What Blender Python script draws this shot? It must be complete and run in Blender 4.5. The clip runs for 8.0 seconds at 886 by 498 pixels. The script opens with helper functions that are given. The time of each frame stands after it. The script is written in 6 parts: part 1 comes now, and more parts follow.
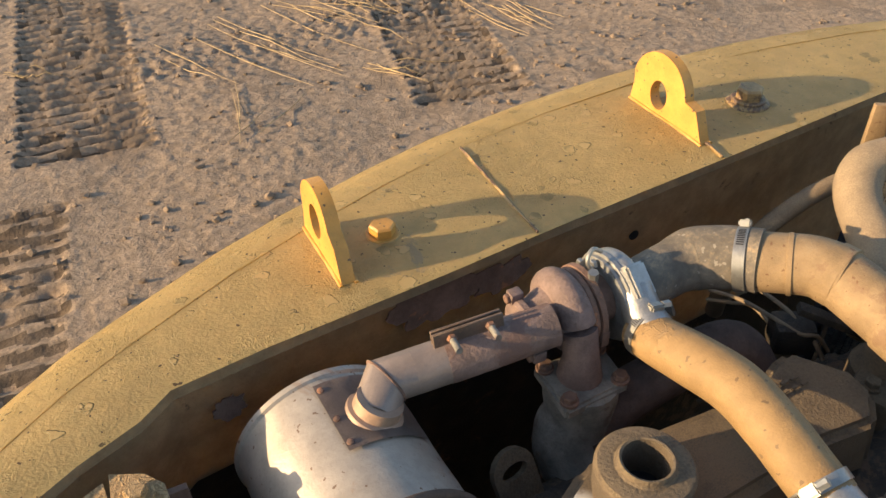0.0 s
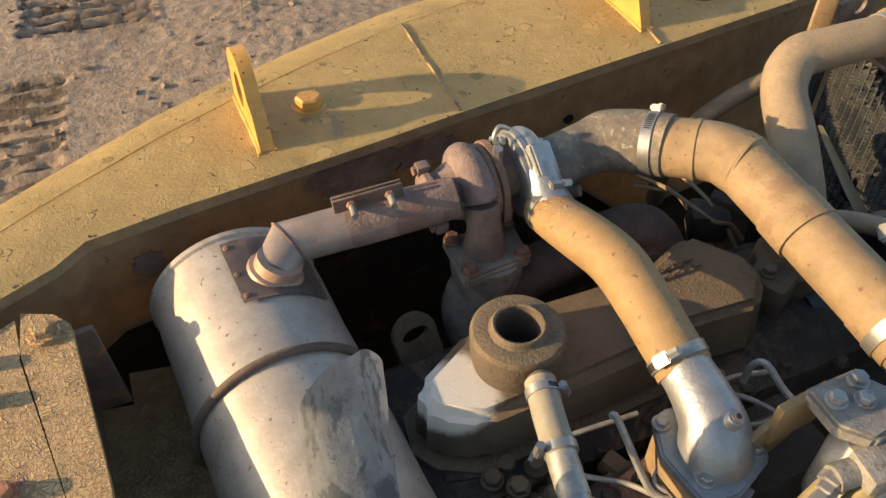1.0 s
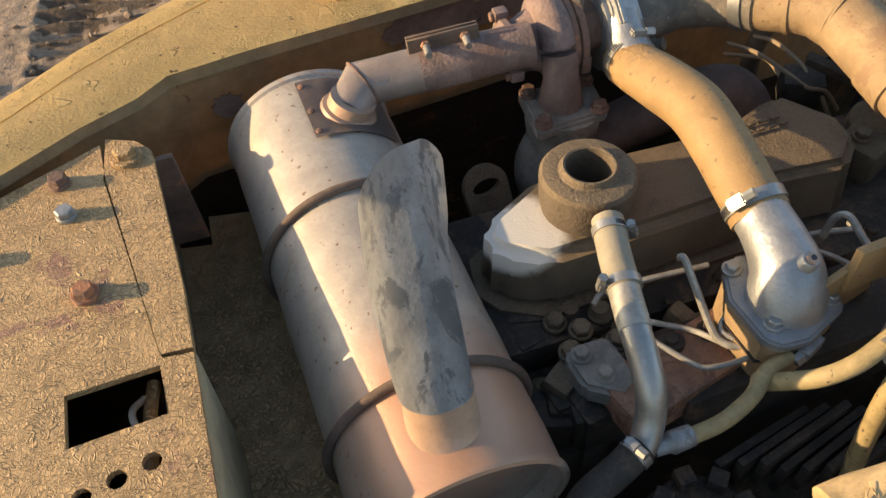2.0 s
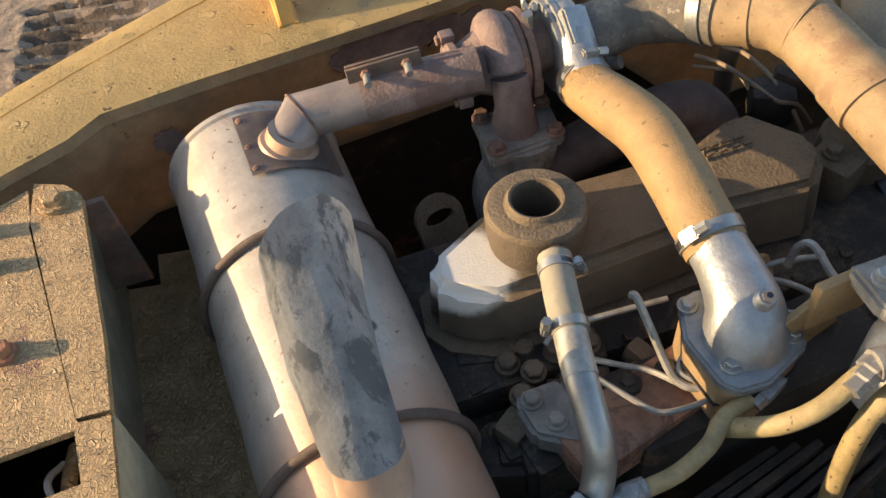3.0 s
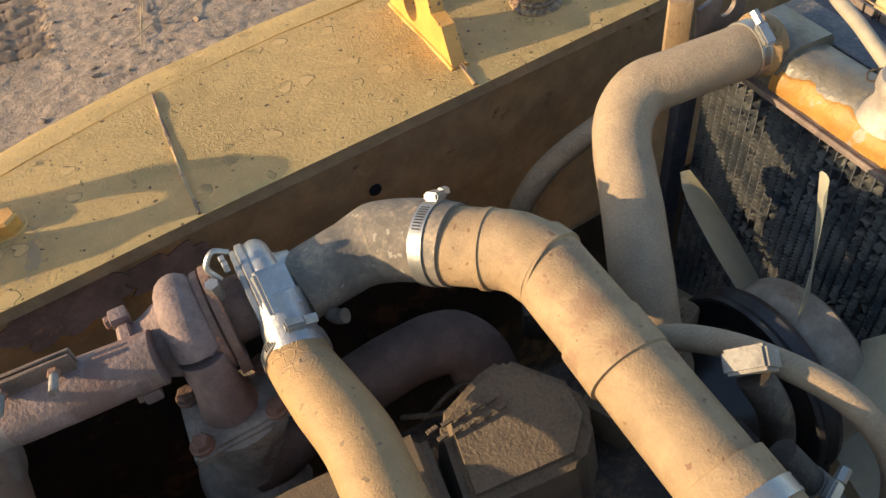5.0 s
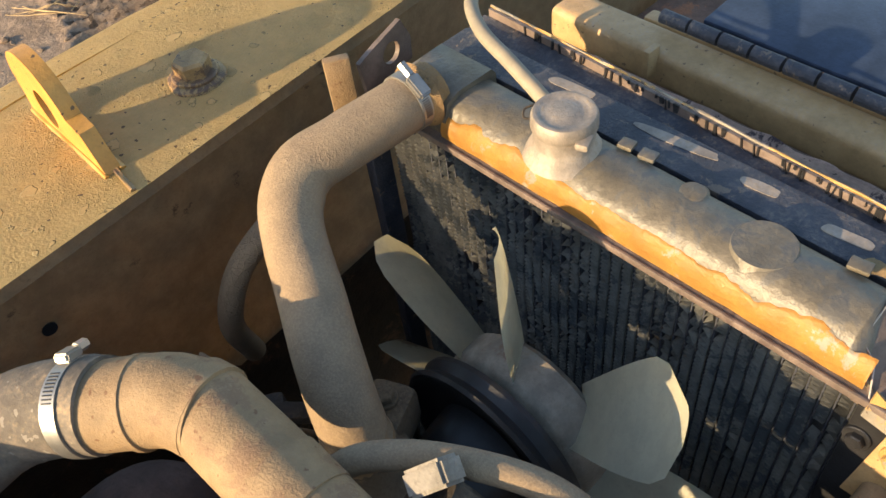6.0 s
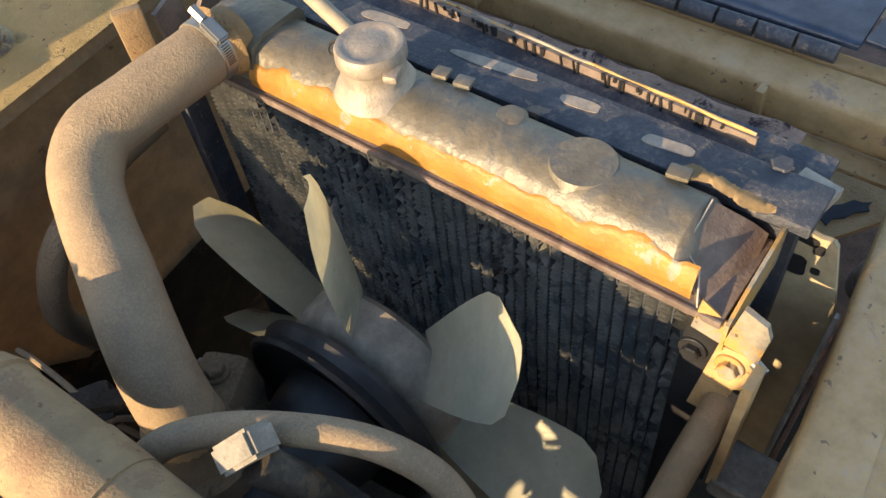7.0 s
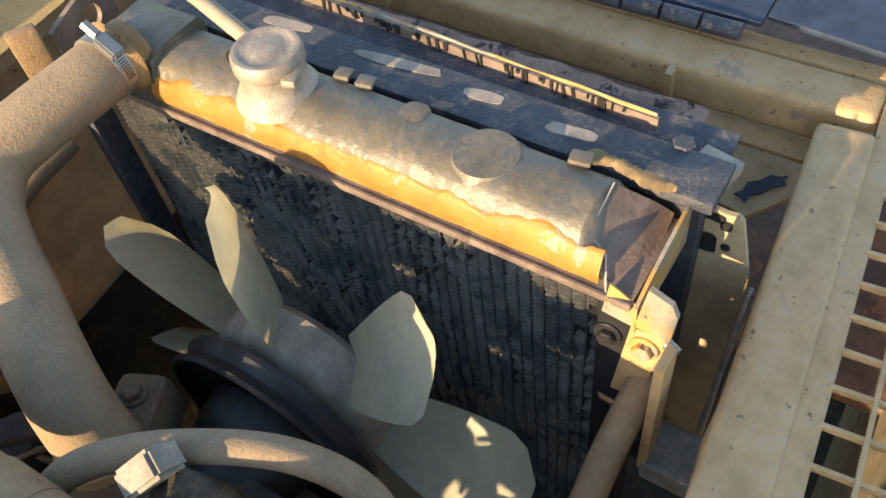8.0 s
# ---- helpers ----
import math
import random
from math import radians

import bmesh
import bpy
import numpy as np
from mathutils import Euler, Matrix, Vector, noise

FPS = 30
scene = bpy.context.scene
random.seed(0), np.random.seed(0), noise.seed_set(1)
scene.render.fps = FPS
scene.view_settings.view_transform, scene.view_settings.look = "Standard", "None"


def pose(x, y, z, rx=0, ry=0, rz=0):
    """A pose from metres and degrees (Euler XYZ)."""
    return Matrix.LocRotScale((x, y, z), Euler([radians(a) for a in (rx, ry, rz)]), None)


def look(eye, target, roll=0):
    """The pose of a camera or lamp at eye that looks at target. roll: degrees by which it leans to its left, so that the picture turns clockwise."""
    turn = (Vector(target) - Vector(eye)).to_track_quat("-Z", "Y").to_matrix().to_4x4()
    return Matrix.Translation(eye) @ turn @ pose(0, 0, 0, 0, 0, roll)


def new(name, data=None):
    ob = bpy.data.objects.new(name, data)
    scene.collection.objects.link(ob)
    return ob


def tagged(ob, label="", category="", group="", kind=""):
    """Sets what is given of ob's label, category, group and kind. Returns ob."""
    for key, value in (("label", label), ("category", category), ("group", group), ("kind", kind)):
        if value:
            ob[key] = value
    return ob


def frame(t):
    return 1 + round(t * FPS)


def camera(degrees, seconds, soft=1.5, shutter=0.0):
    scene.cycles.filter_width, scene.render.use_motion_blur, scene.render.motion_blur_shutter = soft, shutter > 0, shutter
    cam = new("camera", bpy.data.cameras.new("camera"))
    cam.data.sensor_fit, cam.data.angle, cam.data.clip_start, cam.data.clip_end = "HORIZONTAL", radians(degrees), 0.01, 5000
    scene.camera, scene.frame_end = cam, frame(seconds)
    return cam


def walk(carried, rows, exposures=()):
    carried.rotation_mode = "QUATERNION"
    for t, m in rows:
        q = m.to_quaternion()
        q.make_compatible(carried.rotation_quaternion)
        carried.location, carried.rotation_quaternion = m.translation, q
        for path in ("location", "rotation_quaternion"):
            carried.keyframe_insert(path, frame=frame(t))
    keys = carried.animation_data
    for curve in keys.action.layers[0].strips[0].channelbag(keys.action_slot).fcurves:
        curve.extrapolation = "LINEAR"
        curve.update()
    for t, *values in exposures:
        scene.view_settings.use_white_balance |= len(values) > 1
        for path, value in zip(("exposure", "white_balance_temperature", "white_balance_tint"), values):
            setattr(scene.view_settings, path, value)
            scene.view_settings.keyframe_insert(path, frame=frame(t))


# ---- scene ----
cam = camera(56.0, 8.0)
PATH = [
    (0, (-0.012, 0.006, 1.976), (0.693, 1.415, 0.744), -0.6),
    (0.5, (0.106, -0.02, 2.007), (0.739, 1.294, 0.638), 0.4),
    (1, (0.104, -0.104, 1.98), (0.677, 1.182, 0.56), 0.2),
    (1.4, (0.089, -0.156, 1.942), (0.529, 1.127, 0.472), -1.7),
    (1.5, (0.092, -0.162, 1.939), (0.492, 1.096, 0.437), -2.2),
    (1.7, (0.092, -0.177, 1.922), (0.445, 1.058, 0.389), -2.9),
    (2.8, (0.156, -0.16, 1.897), (0.472, 1.1, 0.376), -6.2),
    (3, (0.186, -0.141, 1.892), (0.491, 1.114, 0.365), -6.8),
    (3.5, (0.268, -0.107, 1.876), (0.597, 1.143, 0.35), -6.8),
    (4, (0.335, -0.066, 1.875), (0.702, 1.211, 0.38), -6.7),
    (4.2, (0.357, -0.04, 1.878), (0.739, 1.26, 0.407), -6.3),
    (5.3, (0.575, 0.074, 1.894), (1.202, 1.287, 0.433), -7.6),
    (5.5, (0.622, 0.074, 1.89), (1.324, 1.245, 0.428), -7.9),
    (6, (0.721, 0.071, 1.875), (1.543, 1.123, 0.386), -8.5),
    (6.5, (0.765, 0.061, 1.848), (1.636, 1.011, 0.319), -8.6),
    (7, (0.787, 0.028, 1.819), (1.694, 0.881, 0.253), -8.2),
    (7.5, (0.809, 0.003, 1.805), (1.743, 0.787, 0.219), -8.5),
    (8, (0.815, -0.01, 1.805), (1.772, 0.785, 0.24), -9.5),
]
walk(cam, [(t, look(eye, target, roll)) for t, eye, target, roll in PATH], exposures=[(0.0, 0.78, 6750, 10), (1.5, 0.86, 6850, 10), (3.0, 1.0, 6600, 10), (3.5, 1.06, 6400, 10), (5.5, 0.98, 6450, 10), (6.5, 1.08, 6600, 10), (7.5, 1.28, 6600, 10), (8.0, 1.36, 6600, 10)])

# ---- light ----
SUN_TO = Vector((-0.955, 0.2, 0.262)).normalized()
world = bpy.data.worlds.new("sky")
scene.world = world
world.use_nodes = True
wn = world.node_tree.nodes
sky = wn.new("ShaderNodeTexSky")
sky.sky_type, sky.sun_disc = "NISHITA", False
sky.sun_elevation = math.asin(SUN_TO.z)
sky.sun_rotation = math.atan2(SUN_TO.x, SUN_TO.y)
sky.dust_density = 1.0
wn["Background"].inputs[1].default_value = 0.17
world.node_tree.links.new(sky.outputs[0], wn["Background"].inputs[0])
sun = new("sun", bpy.data.lights.new("sun", "SUN"))
sun.data.energy, sun.data.angle, sun.data.color = 5.0, radians(0.55), (1.0, 0.73, 0.42)
sun.matrix_world = SUN_TO.to_track_quat("Z", "Y").to_matrix().to_4x4()


# ---- materials ----
def ramp(nt, fac, lo, hi):
    n = nt.nodes.new("ShaderNodeMapRange")
    n.interpolation_type = "SMOOTHSTEP"
    n.inputs[1].default_value, n.inputs[2].default_value = lo, hi
    nt.links.new(fac, n.inputs[0])
    return n.outputs[0]


def mixc(nt, fac, a, b):
    n = nt.nodes.new("ShaderNodeMix")
    n.data_type = "RGBA"
    for sock, v in ((n.inputs[0], fac), (n.inputs[6], a), (n.inputs[7], b)):
        if isinstance(v, bpy.types.NodeSocket):
            nt.links.new(v, sock)
        elif isinstance(v, (int, float)):
            sock.default_value = v
        else:
            sock.default_value = (*v, 1)
    return n.outputs[2]


def math2(nt, op, a, b):
    n = nt.nodes.new("ShaderNodeMath")
    n.operation, n.use_clamp = op, op in ("MULTIPLY", "ADD")
    for sock, v in ((n.inputs[0], a), (n.inputs[1], b)):
        if isinstance(v, bpy.types.NodeSocket):
            nt.links.new(v, sock)
        else:
            sock.default_value = v
    return n.outputs[0]


def tex(nt, co, scale, detail=5.0, rough=0.6, distort=0.0):
    n = nt.nodes.new("ShaderNodeTexNoise")
    n.inputs["Scale"].default_value, n.inputs["Detail"].default_value = scale, detail
    n.inputs["Roughness"].default_value, n.inputs["Distortion"].default_value = rough, distort
    nt.links.new(co, n.inputs["Vector"])
    return n.outputs["Fac"]


DUST = (0.37, 0.27, 0.165)


def surface(name, base, wear=None, wear_at=0.6, rough=0.6, metal=0.0, dust=0.3, dust_col=DUST, grain=230.0, bump=0.25, mottle=1.0,
            crack=0.0, crack_scale=90.0, blister=0.0, spots=None, wear_scale=9.0, streak=1.0, relief=0.006):
    """Paint or metal with worn patches, fine grain and dust that lies on faces turned upwards."""
    m = bpy.data.materials.new(name)
    m.use_nodes = True
    nt = m.node_tree
    bs = nt.nodes["Principled BSDF"]
    co = nt.nodes.new("ShaderNodeTexCoord").outputs["Object"]
    run = co
    if streak != 1.0:
        mp = nt.nodes.new("ShaderNodeMapping")
        mp.inputs["Scale"].default_value = (1, 1, streak)
        nt.links.new(co, mp.inputs["Vector"])
        run = mp.outputs[0]
    fine, mid, big = tex(nt, co, grain, 4), tex(nt, run, 24, 7, 0.7), tex(nt, run, wear_scale, 9, 0.72, 0.4)
    dark = tuple(c * (1 - 0.4 * mottle) for c in base)
    light = tuple(min(1, c * (1 + 0.2 * mottle)) for c in base)
    col = mixc(nt, ramp(nt, mid, 0.3, 0.72), dark, light)
    col = mixc(nt, math2(nt, "MULTIPLY", ramp(nt, fine, 0.52, 0.72), 0.4 * mottle), col, tuple(c * 0.45 for c in base))
    rough_s, metal_s = rough, metal
    if wear:
        w = ramp(nt, big, wear_at - 0.02, wear_at + 0.03)
        col = mixc(nt, w, col, wear)
    if spots:
        s = ramp(nt, tex(nt, co, 120, 2, 0.4), 0.7, 0.72)
        col = mixc(nt, s, col, spots)
    d = None
    if dust > 0:
        up = nt.nodes.new("ShaderNodeSeparateXYZ")
        nt.links.new(nt.nodes.new("ShaderNodeNewGeometry").outputs["Normal"], up.inputs[0])
        lie = ramp(nt, up.outputs[2], -0.35, 0.75)
        thick = ramp(nt, math2(nt, "ADD", math2(nt, "MULTIPLY", mid, 0.6), math2(nt, "MULTIPLY", fine, 0.4)), 0.72 - dust * 0.6, 0.95 - dust * 0.55)
        d = math2(nt, "MULTIPLY", lie, thick)
        dc = mixc(nt, fine, tuple(c * 0.7 for c in dust_col), tuple(c * 1.2 for c in dust_col))
        col = mixc(nt, d, col, dc)
        rough_s = math2(nt, "ADD", math2(nt, "MULTIPLY", d, 0.9 - rough), rough)
        if metal:
            metal_s = math2(nt, "SUBTRACT", metal, math2(nt, "MULTIPLY", d, metal))
    nt.links.new(col, bs.inputs["Base Color"])
    for sock, v in ((bs.inputs["Roughness"], rough_s), (bs.inputs["Metallic"], metal_s)):
        if isinstance(v, bpy.types.NodeSocket):
            nt.links.new(v, sock)
        else:
            sock.default_value = v
    height = math2(nt, "ADD", math2(nt, "MULTIPLY", fine, 0.3), math2(nt, "MULTIPLY", mid, 0.55))
    if crack:
        v = nt.nodes.new("ShaderNodeTexVoronoi")
        v.feature = "DISTANCE_TO_EDGE"
        v.inputs["Scale"].default_value = crack_scale
        v.inputs["Randomness"].default_value = 1.0
        warp = nt.nodes.new("ShaderNodeVectorMath")
        warp.operation = "ADD"
        nt.links.new(co, warp.inputs[0])
        nz = nt.nodes.new("ShaderNodeTexNoise")
        nz.inputs["Scale"].default_value = 30
        nt.links.new(co, nz.inputs["Vector"])
        sc = nt.nodes.new("ShaderNodeVectorMath")
        sc.operation = "SCALE"
        sc.inputs["Scale"].default_value = 0.03
        nt.links.new(nz.outputs["Color"], sc.inputs[0])
        nt.links.new(sc.outputs[0], warp.inputs[1])
        nt.links.new(warp.outputs[0], v.inputs["Vector"])
        lines = tex(nt, warp.outputs[0], crack_scale * 0.55, 2, 0.5, 1.2)
        near = nt.nodes.new("ShaderNodeMath")
        near.operation = "ABSOLUTE"
        nt.links.new(math2(nt, "SUBTRACT", lines, 0.5), near.inputs[0])
        iso = math2(nt, "SUBTRACT", 1.0, ramp(nt, near.outputs[0], 0.0, 0.035))
        cell = math2(nt, "SUBTRACT", 1.0, ramp(nt, v.outputs["Distance"], 0.0, 0.06))
        ridge = math2(nt, "ADD", math2(nt, "MULTIPLY", iso, 0.7), math2(nt, "MULTIPLY", cell, 0.5))
        where = ramp(nt, tex(nt, co, 7, 4), 0.62 - 0.3 * crack, 0.7 - 0.2 * crack)
        height = math2(nt, "ADD", height, math2(nt, "MULTIPLY", math2(nt, "MULTIPLY", ridge, where), 0.8))
    if blister:
        wz = nt.nodes.new("ShaderNodeTexNoise")
        wz.inputs["Scale"].default_value, wz.inputs["Detail"].default_value = 55, 4
        nt.links.new(co, wz.inputs["Vector"])
        ws = nt.nodes.new("ShaderNodeVectorMath")
        ws.operation, ws.inputs["Scale"].default_value = "SCALE", 0.028
        nt.links.new(wz.outputs["Color"], ws.inputs[0])
        wa = nt.nodes.new("ShaderNodeVectorMath")
        wa.operation = "ADD"
        nt.links.new(co, wa.inputs[0])
        nt.links.new(ws.outputs[0], wa.inputs[1])
        v = nt.nodes.new("ShaderNodeTexVoronoi")
        v.inputs["Scale"].default_value = 30
        nt.links.new(wa.outputs[0], v.inputs["Vector"])
        sx = nt.nodes.new("ShaderNodeSeparateColor")
        nt.links.new(v.outputs["Color"], sx.inputs[0])
        size = math2(nt, "ADD", math2(nt, "MULTIPLY", sx.outputs[0], 0.3), 0.06)
        flake = math2(nt, "SUBTRACT", 1.0, ramp(nt, math2(nt, "SUBTRACT", v.outputs["Distance"], size), -0.03, 0.02))
        where = math2(nt, "MULTIPLY", ramp(nt, tex(nt, co, 5, 3), 0.4, 0.5), ramp(nt, sx.outputs[1], 0.35, 0.4))
        peel = math2(nt, "MULTIPLY", flake, where)
        height = math2(nt, "ADD", height, math2(nt, "MULTIPLY", peel, 0.6 * blister))
        edge = math2(nt, "MULTIPLY", peel, math2(nt, "SUBTRACT", 1.0, peel))
        col = mixc(nt, math2(nt, "MULTIPLY", peel, 0.55), col, tuple(min(1, c * 1.12 + 0.04) for c in base))
        col = mixc(nt, math2(nt, "MULTIPLY", edge, 2.6), col, tuple(c * 0.4 for c in base))
        nt.links.new(col, bs.inputs["Base Color"])
    b = nt.nodes.new("ShaderNodeBump")
    b.inputs["Strength"].default_value, b.inputs["Distance"].default_value = min(1.0, bump * 1.7), relief
    nt.links.new(height, b.inputs["Height"])
    nt.links.new(b.outputs[0], bs.inputs["Normal"])
    return m


YEL = (0.73, 0.53, 0.222)
M_deck = surface("yellow_paint", YEL, wear=(0.5, 0.38, 0.21), wear_at=0.66, rough=0.5, mottle=0.3, dust=0.22, dust_col=(0.58, 0.43, 0.23), bump=0.42, crack=0.45, crack_scale=150, blister=1.0, spots=(0.16, 0.1, 0.05))
M_lug = surface("lug_paint", (0.58, 0.29, 0.065), wear=(0.16, 0.09, 0.05), wear_at=0.72, rough=0.45, mottle=0.5, dust=0.12, dust_col=(0.5, 0.33, 0.15), bump=0.2, spots=(0.14, 0.08, 0.04))
M_wall = surface("hull_paint", (0.4, 0.325, 0.205), wear=(0.15, 0.115, 0.08), wear_at=0.63, rough=0.65, mottle=0.6, dust=0.3, dust_col=(0.38, 0.3, 0.19), bump=0.25, wear_scale=6)
M_plate = surface("wrinkled_paint", (0.47, 0.3, 0.14), wear=(0.3, 0.16, 0.1), wear_at=0.61, rough=0.6, mottle=0.6, dust=0.3, dust_col=(0.46, 0.33, 0.19), bump=0.8, crack=1.0, crack_scale=150)
M_frame = surface("frame_paint", (0.5, 0.33, 0.155), wear=(0.3, 0.2, 0.15), wear_at=0.64, rough=0.5, mottle=0.6, dust=0.42, dust_col=(0.46, 0.345, 0.245), bump=0.28, spots=(0.2, 0.13, 0.07))
M_muffler = surface("muffler_steel", (0.42, 0.36, 0.3), wear=(0.36, 0.26, 0.19), wear_at=0.57, rough=0.45, metal=0.3, mottle=0.45, dust=0.16, dust_col=(0.4, 0.32, 0.23), bump=0.12, wear_scale=5, spots=(0.2, 0.13, 0.09))
M_heat = surface("heat_tinted_steel", (0.42, 0.28, 0.2), wear=(0.35, 0.17, 0.1), wear_at=0.6, rough=0.5, metal=0.3, mottle=0.5, dust=0.15, bump=0.12)
M_galv = surface("galvanised_steel", (0.34, 0.34, 0.335), wear=(0.2, 0.19, 0.18), wear_at=0.55, rough=0.5, metal=0.45, dust=0.1, bump=0.2, wear_scale=14)
M_band = surface("rusted_band", (0.12, 0.08, 0.06), wear=(0.2, 0.1, 0.05), wear_at=0.6, rough=0.8, dust=0.2)
M_rust = surface("rusted_iron", (0.19, 0.11, 0.08), wear=(0.33, 0.14, 0.07), wear_at=0.58, rough=0.85, dust=0.18, bump=0.4)
M_turbine = surface("heat_rusted_casting", (0.2, 0.138, 0.122), wear=(0.15, 0.09, 0.075), wear_at=0.58, rough=0.8, dust=0.15, bump=0.5)
M_cast = surface("grey_casting", (0.26, 0.24, 0.21), wear=(0.16, 0.12, 0.1), wear_at=0.58, rough=0.7, metal=0.2, dust=0.25, bump=0.5)
M_alu = surface("cast_aluminium", (0.36, 0.36, 0.36), wear=(0.33, 0.32, 0.3), wear_at=0.56, rough=0.45, metal=0.7, mottle=0.6, dust=0.12, bump=0.2)
M_stack = surface("weathered_stack_steel", (0.42, 0.44, 0.48), wear=(0.2, 0.22, 0.25), wear_at=0.53, rough=0.42, metal=0.35, mottle=0.8, dust=0.2, dust_col=(0.42, 0.38, 0.32), bump=0.25, wear_scale=30, streak=0.35)
M_chrome = surface("zinc_plate", (0.35, 0.34, 0.32), wear=(0.3, 0.27, 0.22), wear_at=0.6, rough=0.42, metal=0.75, mottle=0.5, dust=0.12, bump=0.1)
M_hose = surface("dusty_rubber", (0.235, 0.17, 0.11), wear=(0.2, 0.15, 0.105), wear_at=0.6, rough=0.8, mottle=0.3, dust=0.6, dust_col=(0.31, 0.23, 0.145), bump=0.28, crack=0.25, crack_scale=75, grain=420)
M_inlet = surface("grey_rubber", (0.16, 0.135, 0.108), rough=0.8, dust=0.42, bump=0.25, spots=(0.25, 0.22, 0.18))
M_pipe = surface("dusty_tan_pipe", (0.28, 0.188, 0.1), wear=(0.22, 0.135, 0.075), wear_at=0.58, rough=0.7, mottle=0.6, dust=0.36, dust_col=(0.33, 0.24, 0.145), bump=0.3, spots=(0.17, 0.09, 0.045), wear_scale=18, grain=420)
M_orange = surface("ochre_hose", (0.29, 0.18, 0.078), wear=(0.25, 0.165, 0.085), wear_at=0.6, rough=0.65, mottle=0.5, dust=0.26, dust_col=(0.33, 0.23, 0.12), bump=0.28, crack=0.3, crack_scale=60, spots=(0.16, 0.1, 0.05), grain=420)
M_cover = surface("dusty_rocker_cover", (0.1, 0.074, 0.05), wear=(0.075, 0.055, 0.04), wear_at=0.62, rough=0.85, mottle=0.5, dust=0.7, dust_col=(0.17, 0.125, 0.078), bump=0.85, grain=260)
M_white = surface("pale_plastic", (0.5, 0.47, 0.42), rough=0.5, dust=0.12, bump=0.06)
# engine iron; on the lower bay wall its black stands in for shade
M_block = surface("oily_iron_bay_shade", (0.034, 0.027, 0.021), wear=(0.095, 0.062, 0.038), wear_at=0.58, rough=0.7, dust=0.42, dust_col=(0.13, 0.094, 0.06), bump=0.7)
M_black = surface("black_paint", (0.022, 0.022, 0.024), rough=0.4, dust=0.15, dust_col=(0.2, 0.16, 0.11), bump=0.1)
M_fan = surface("fan_plastic", (0.6, 0.58, 0.45), wear=(0.36, 0.26, 0.16), wear_at=0.6, rough=0.5, mottle=0.35, dust=0.25, dust_col=(0.38, 0.29, 0.18), bump=0.08, wear_scale=5)
M_fin = surface("radiator_fin", (0.21, 0.21, 0.19), wear=(0.08, 0.09, 0.095), wear_at=0.52, rough=0.5, metal=0.1, dust=0.25, dust_col=(0.3, 0.24, 0.16), bump=0.3, wear_scale=16)
M_tank = surface("grey_sealant", (0.15, 0.13, 0.096), wear=(0.108, 0.102, 0.09), wear_at=0.55, rough=0.4, mottle=0.9, dust=0.16, dust_col=(0.24, 0.19, 0.125), bump=0.32, grain=150, wear_scale=24)
M_tank_yellow = surface("tank_yellow", (0.66, 0.345, 0.085), wear=(0.5, 0.45, 0.36), wear_at=0.57, rough=0.42, mottle=0.5, dust=0.08, dust_col=(0.5, 0.36, 0.2), bump=0.25, wear_scale=24)
M_blue = surface("blue_black_paint", (0.05, 0.056, 0.075), wear=(0.17, 0.13, 0.1), wear_at=0.6, rough=0.55, mottle=0.8, dust=0.42, dust_col=(0.2, 0.175, 0.155), bump=0.8, wear_scale=34)
M_sheet = surface("blue_black_sheet", (0.03, 0.045, 0.08), rough=0.35, dust=0.12, bump=0.08)
M_beige = surface("beige_rubber", (0.27, 0.235, 0.175), rough=0.75, mottle=0.5, dust=0.3, bump=0.12)
M_hose_yel = surface("yellow_rubber_line", (0.33, 0.25, 0.12), rough=0.65, dust=0.3, bump=0.15, spots=(0.08, 0.06, 0.04))
M_wire = surface("steel_line", (0.42, 0.39, 0.34), rough=0.5, metal=0.5, dust=0.25, bump=0.1)
M_manifold = surface("brown_manifold", (0.105, 0.07, 0.058), wear=(0.07, 0.045, 0.04), wear_at=0.56, rough=0.85, dust=0.2, dust_col=(0.2, 0.14, 0.1), bump=0.4)
M_zinc_cap = surface("cap_zinc", (0.36, 0.31, 0.26), rough=0.55, metal=0.3, dust=0.4, bump=0.25)
M_chip = surface("chipped_paint", (0.3, 0.26, 0.2), wear=(0.42, 0.25, 0.08), wear_at=0.5, rough=0.55, dust=0.2, bump=0.25, wear_scale=16, spots=(0.1, 0.07, 0.05))
M_brown = surface("brown_sheet", (0.19, 0.145, 0.12), wear=(0.11, 0.08, 0.07), wear_at=0.56, rough=0.55, dust=0.25, bump=0.25)
M_pipegrey = surface("heat_grey_steel", (0.26, 0.205, 0.18), wear=(0.25, 0.17, 0.14), wear_at=0.6, rough=0.5, metal=0.25, mottle=0.5, dust=0.15, bump=0.12)
M_earth = surface("turned_earth_groove_shade", (0.135, 0.095, 0.063), wear=(0.1, 0.07, 0.046), wear_at=0.52, rough=0.95, dust=0, bump=1.0, grain=70, wear_scale=12, relief=0.016)
M_straw = surface("dry_straw", (0.48, 0.34, 0.175), rough=0.8, dust=0, bump=0.1)
M_clod = surface("earth_clod", (0.25, 0.18, 0.125), rough=0.95, dust=0, bump=0.6)
M_ground = surface("packed_earth", (0.33, 0.24, 0.165), wear=(0.22, 0.158, 0.108), wear_at=0.56, rough=0.95, dust=0, bump=1.0, grain=75, wear_scale=2.2, relief=0.016)

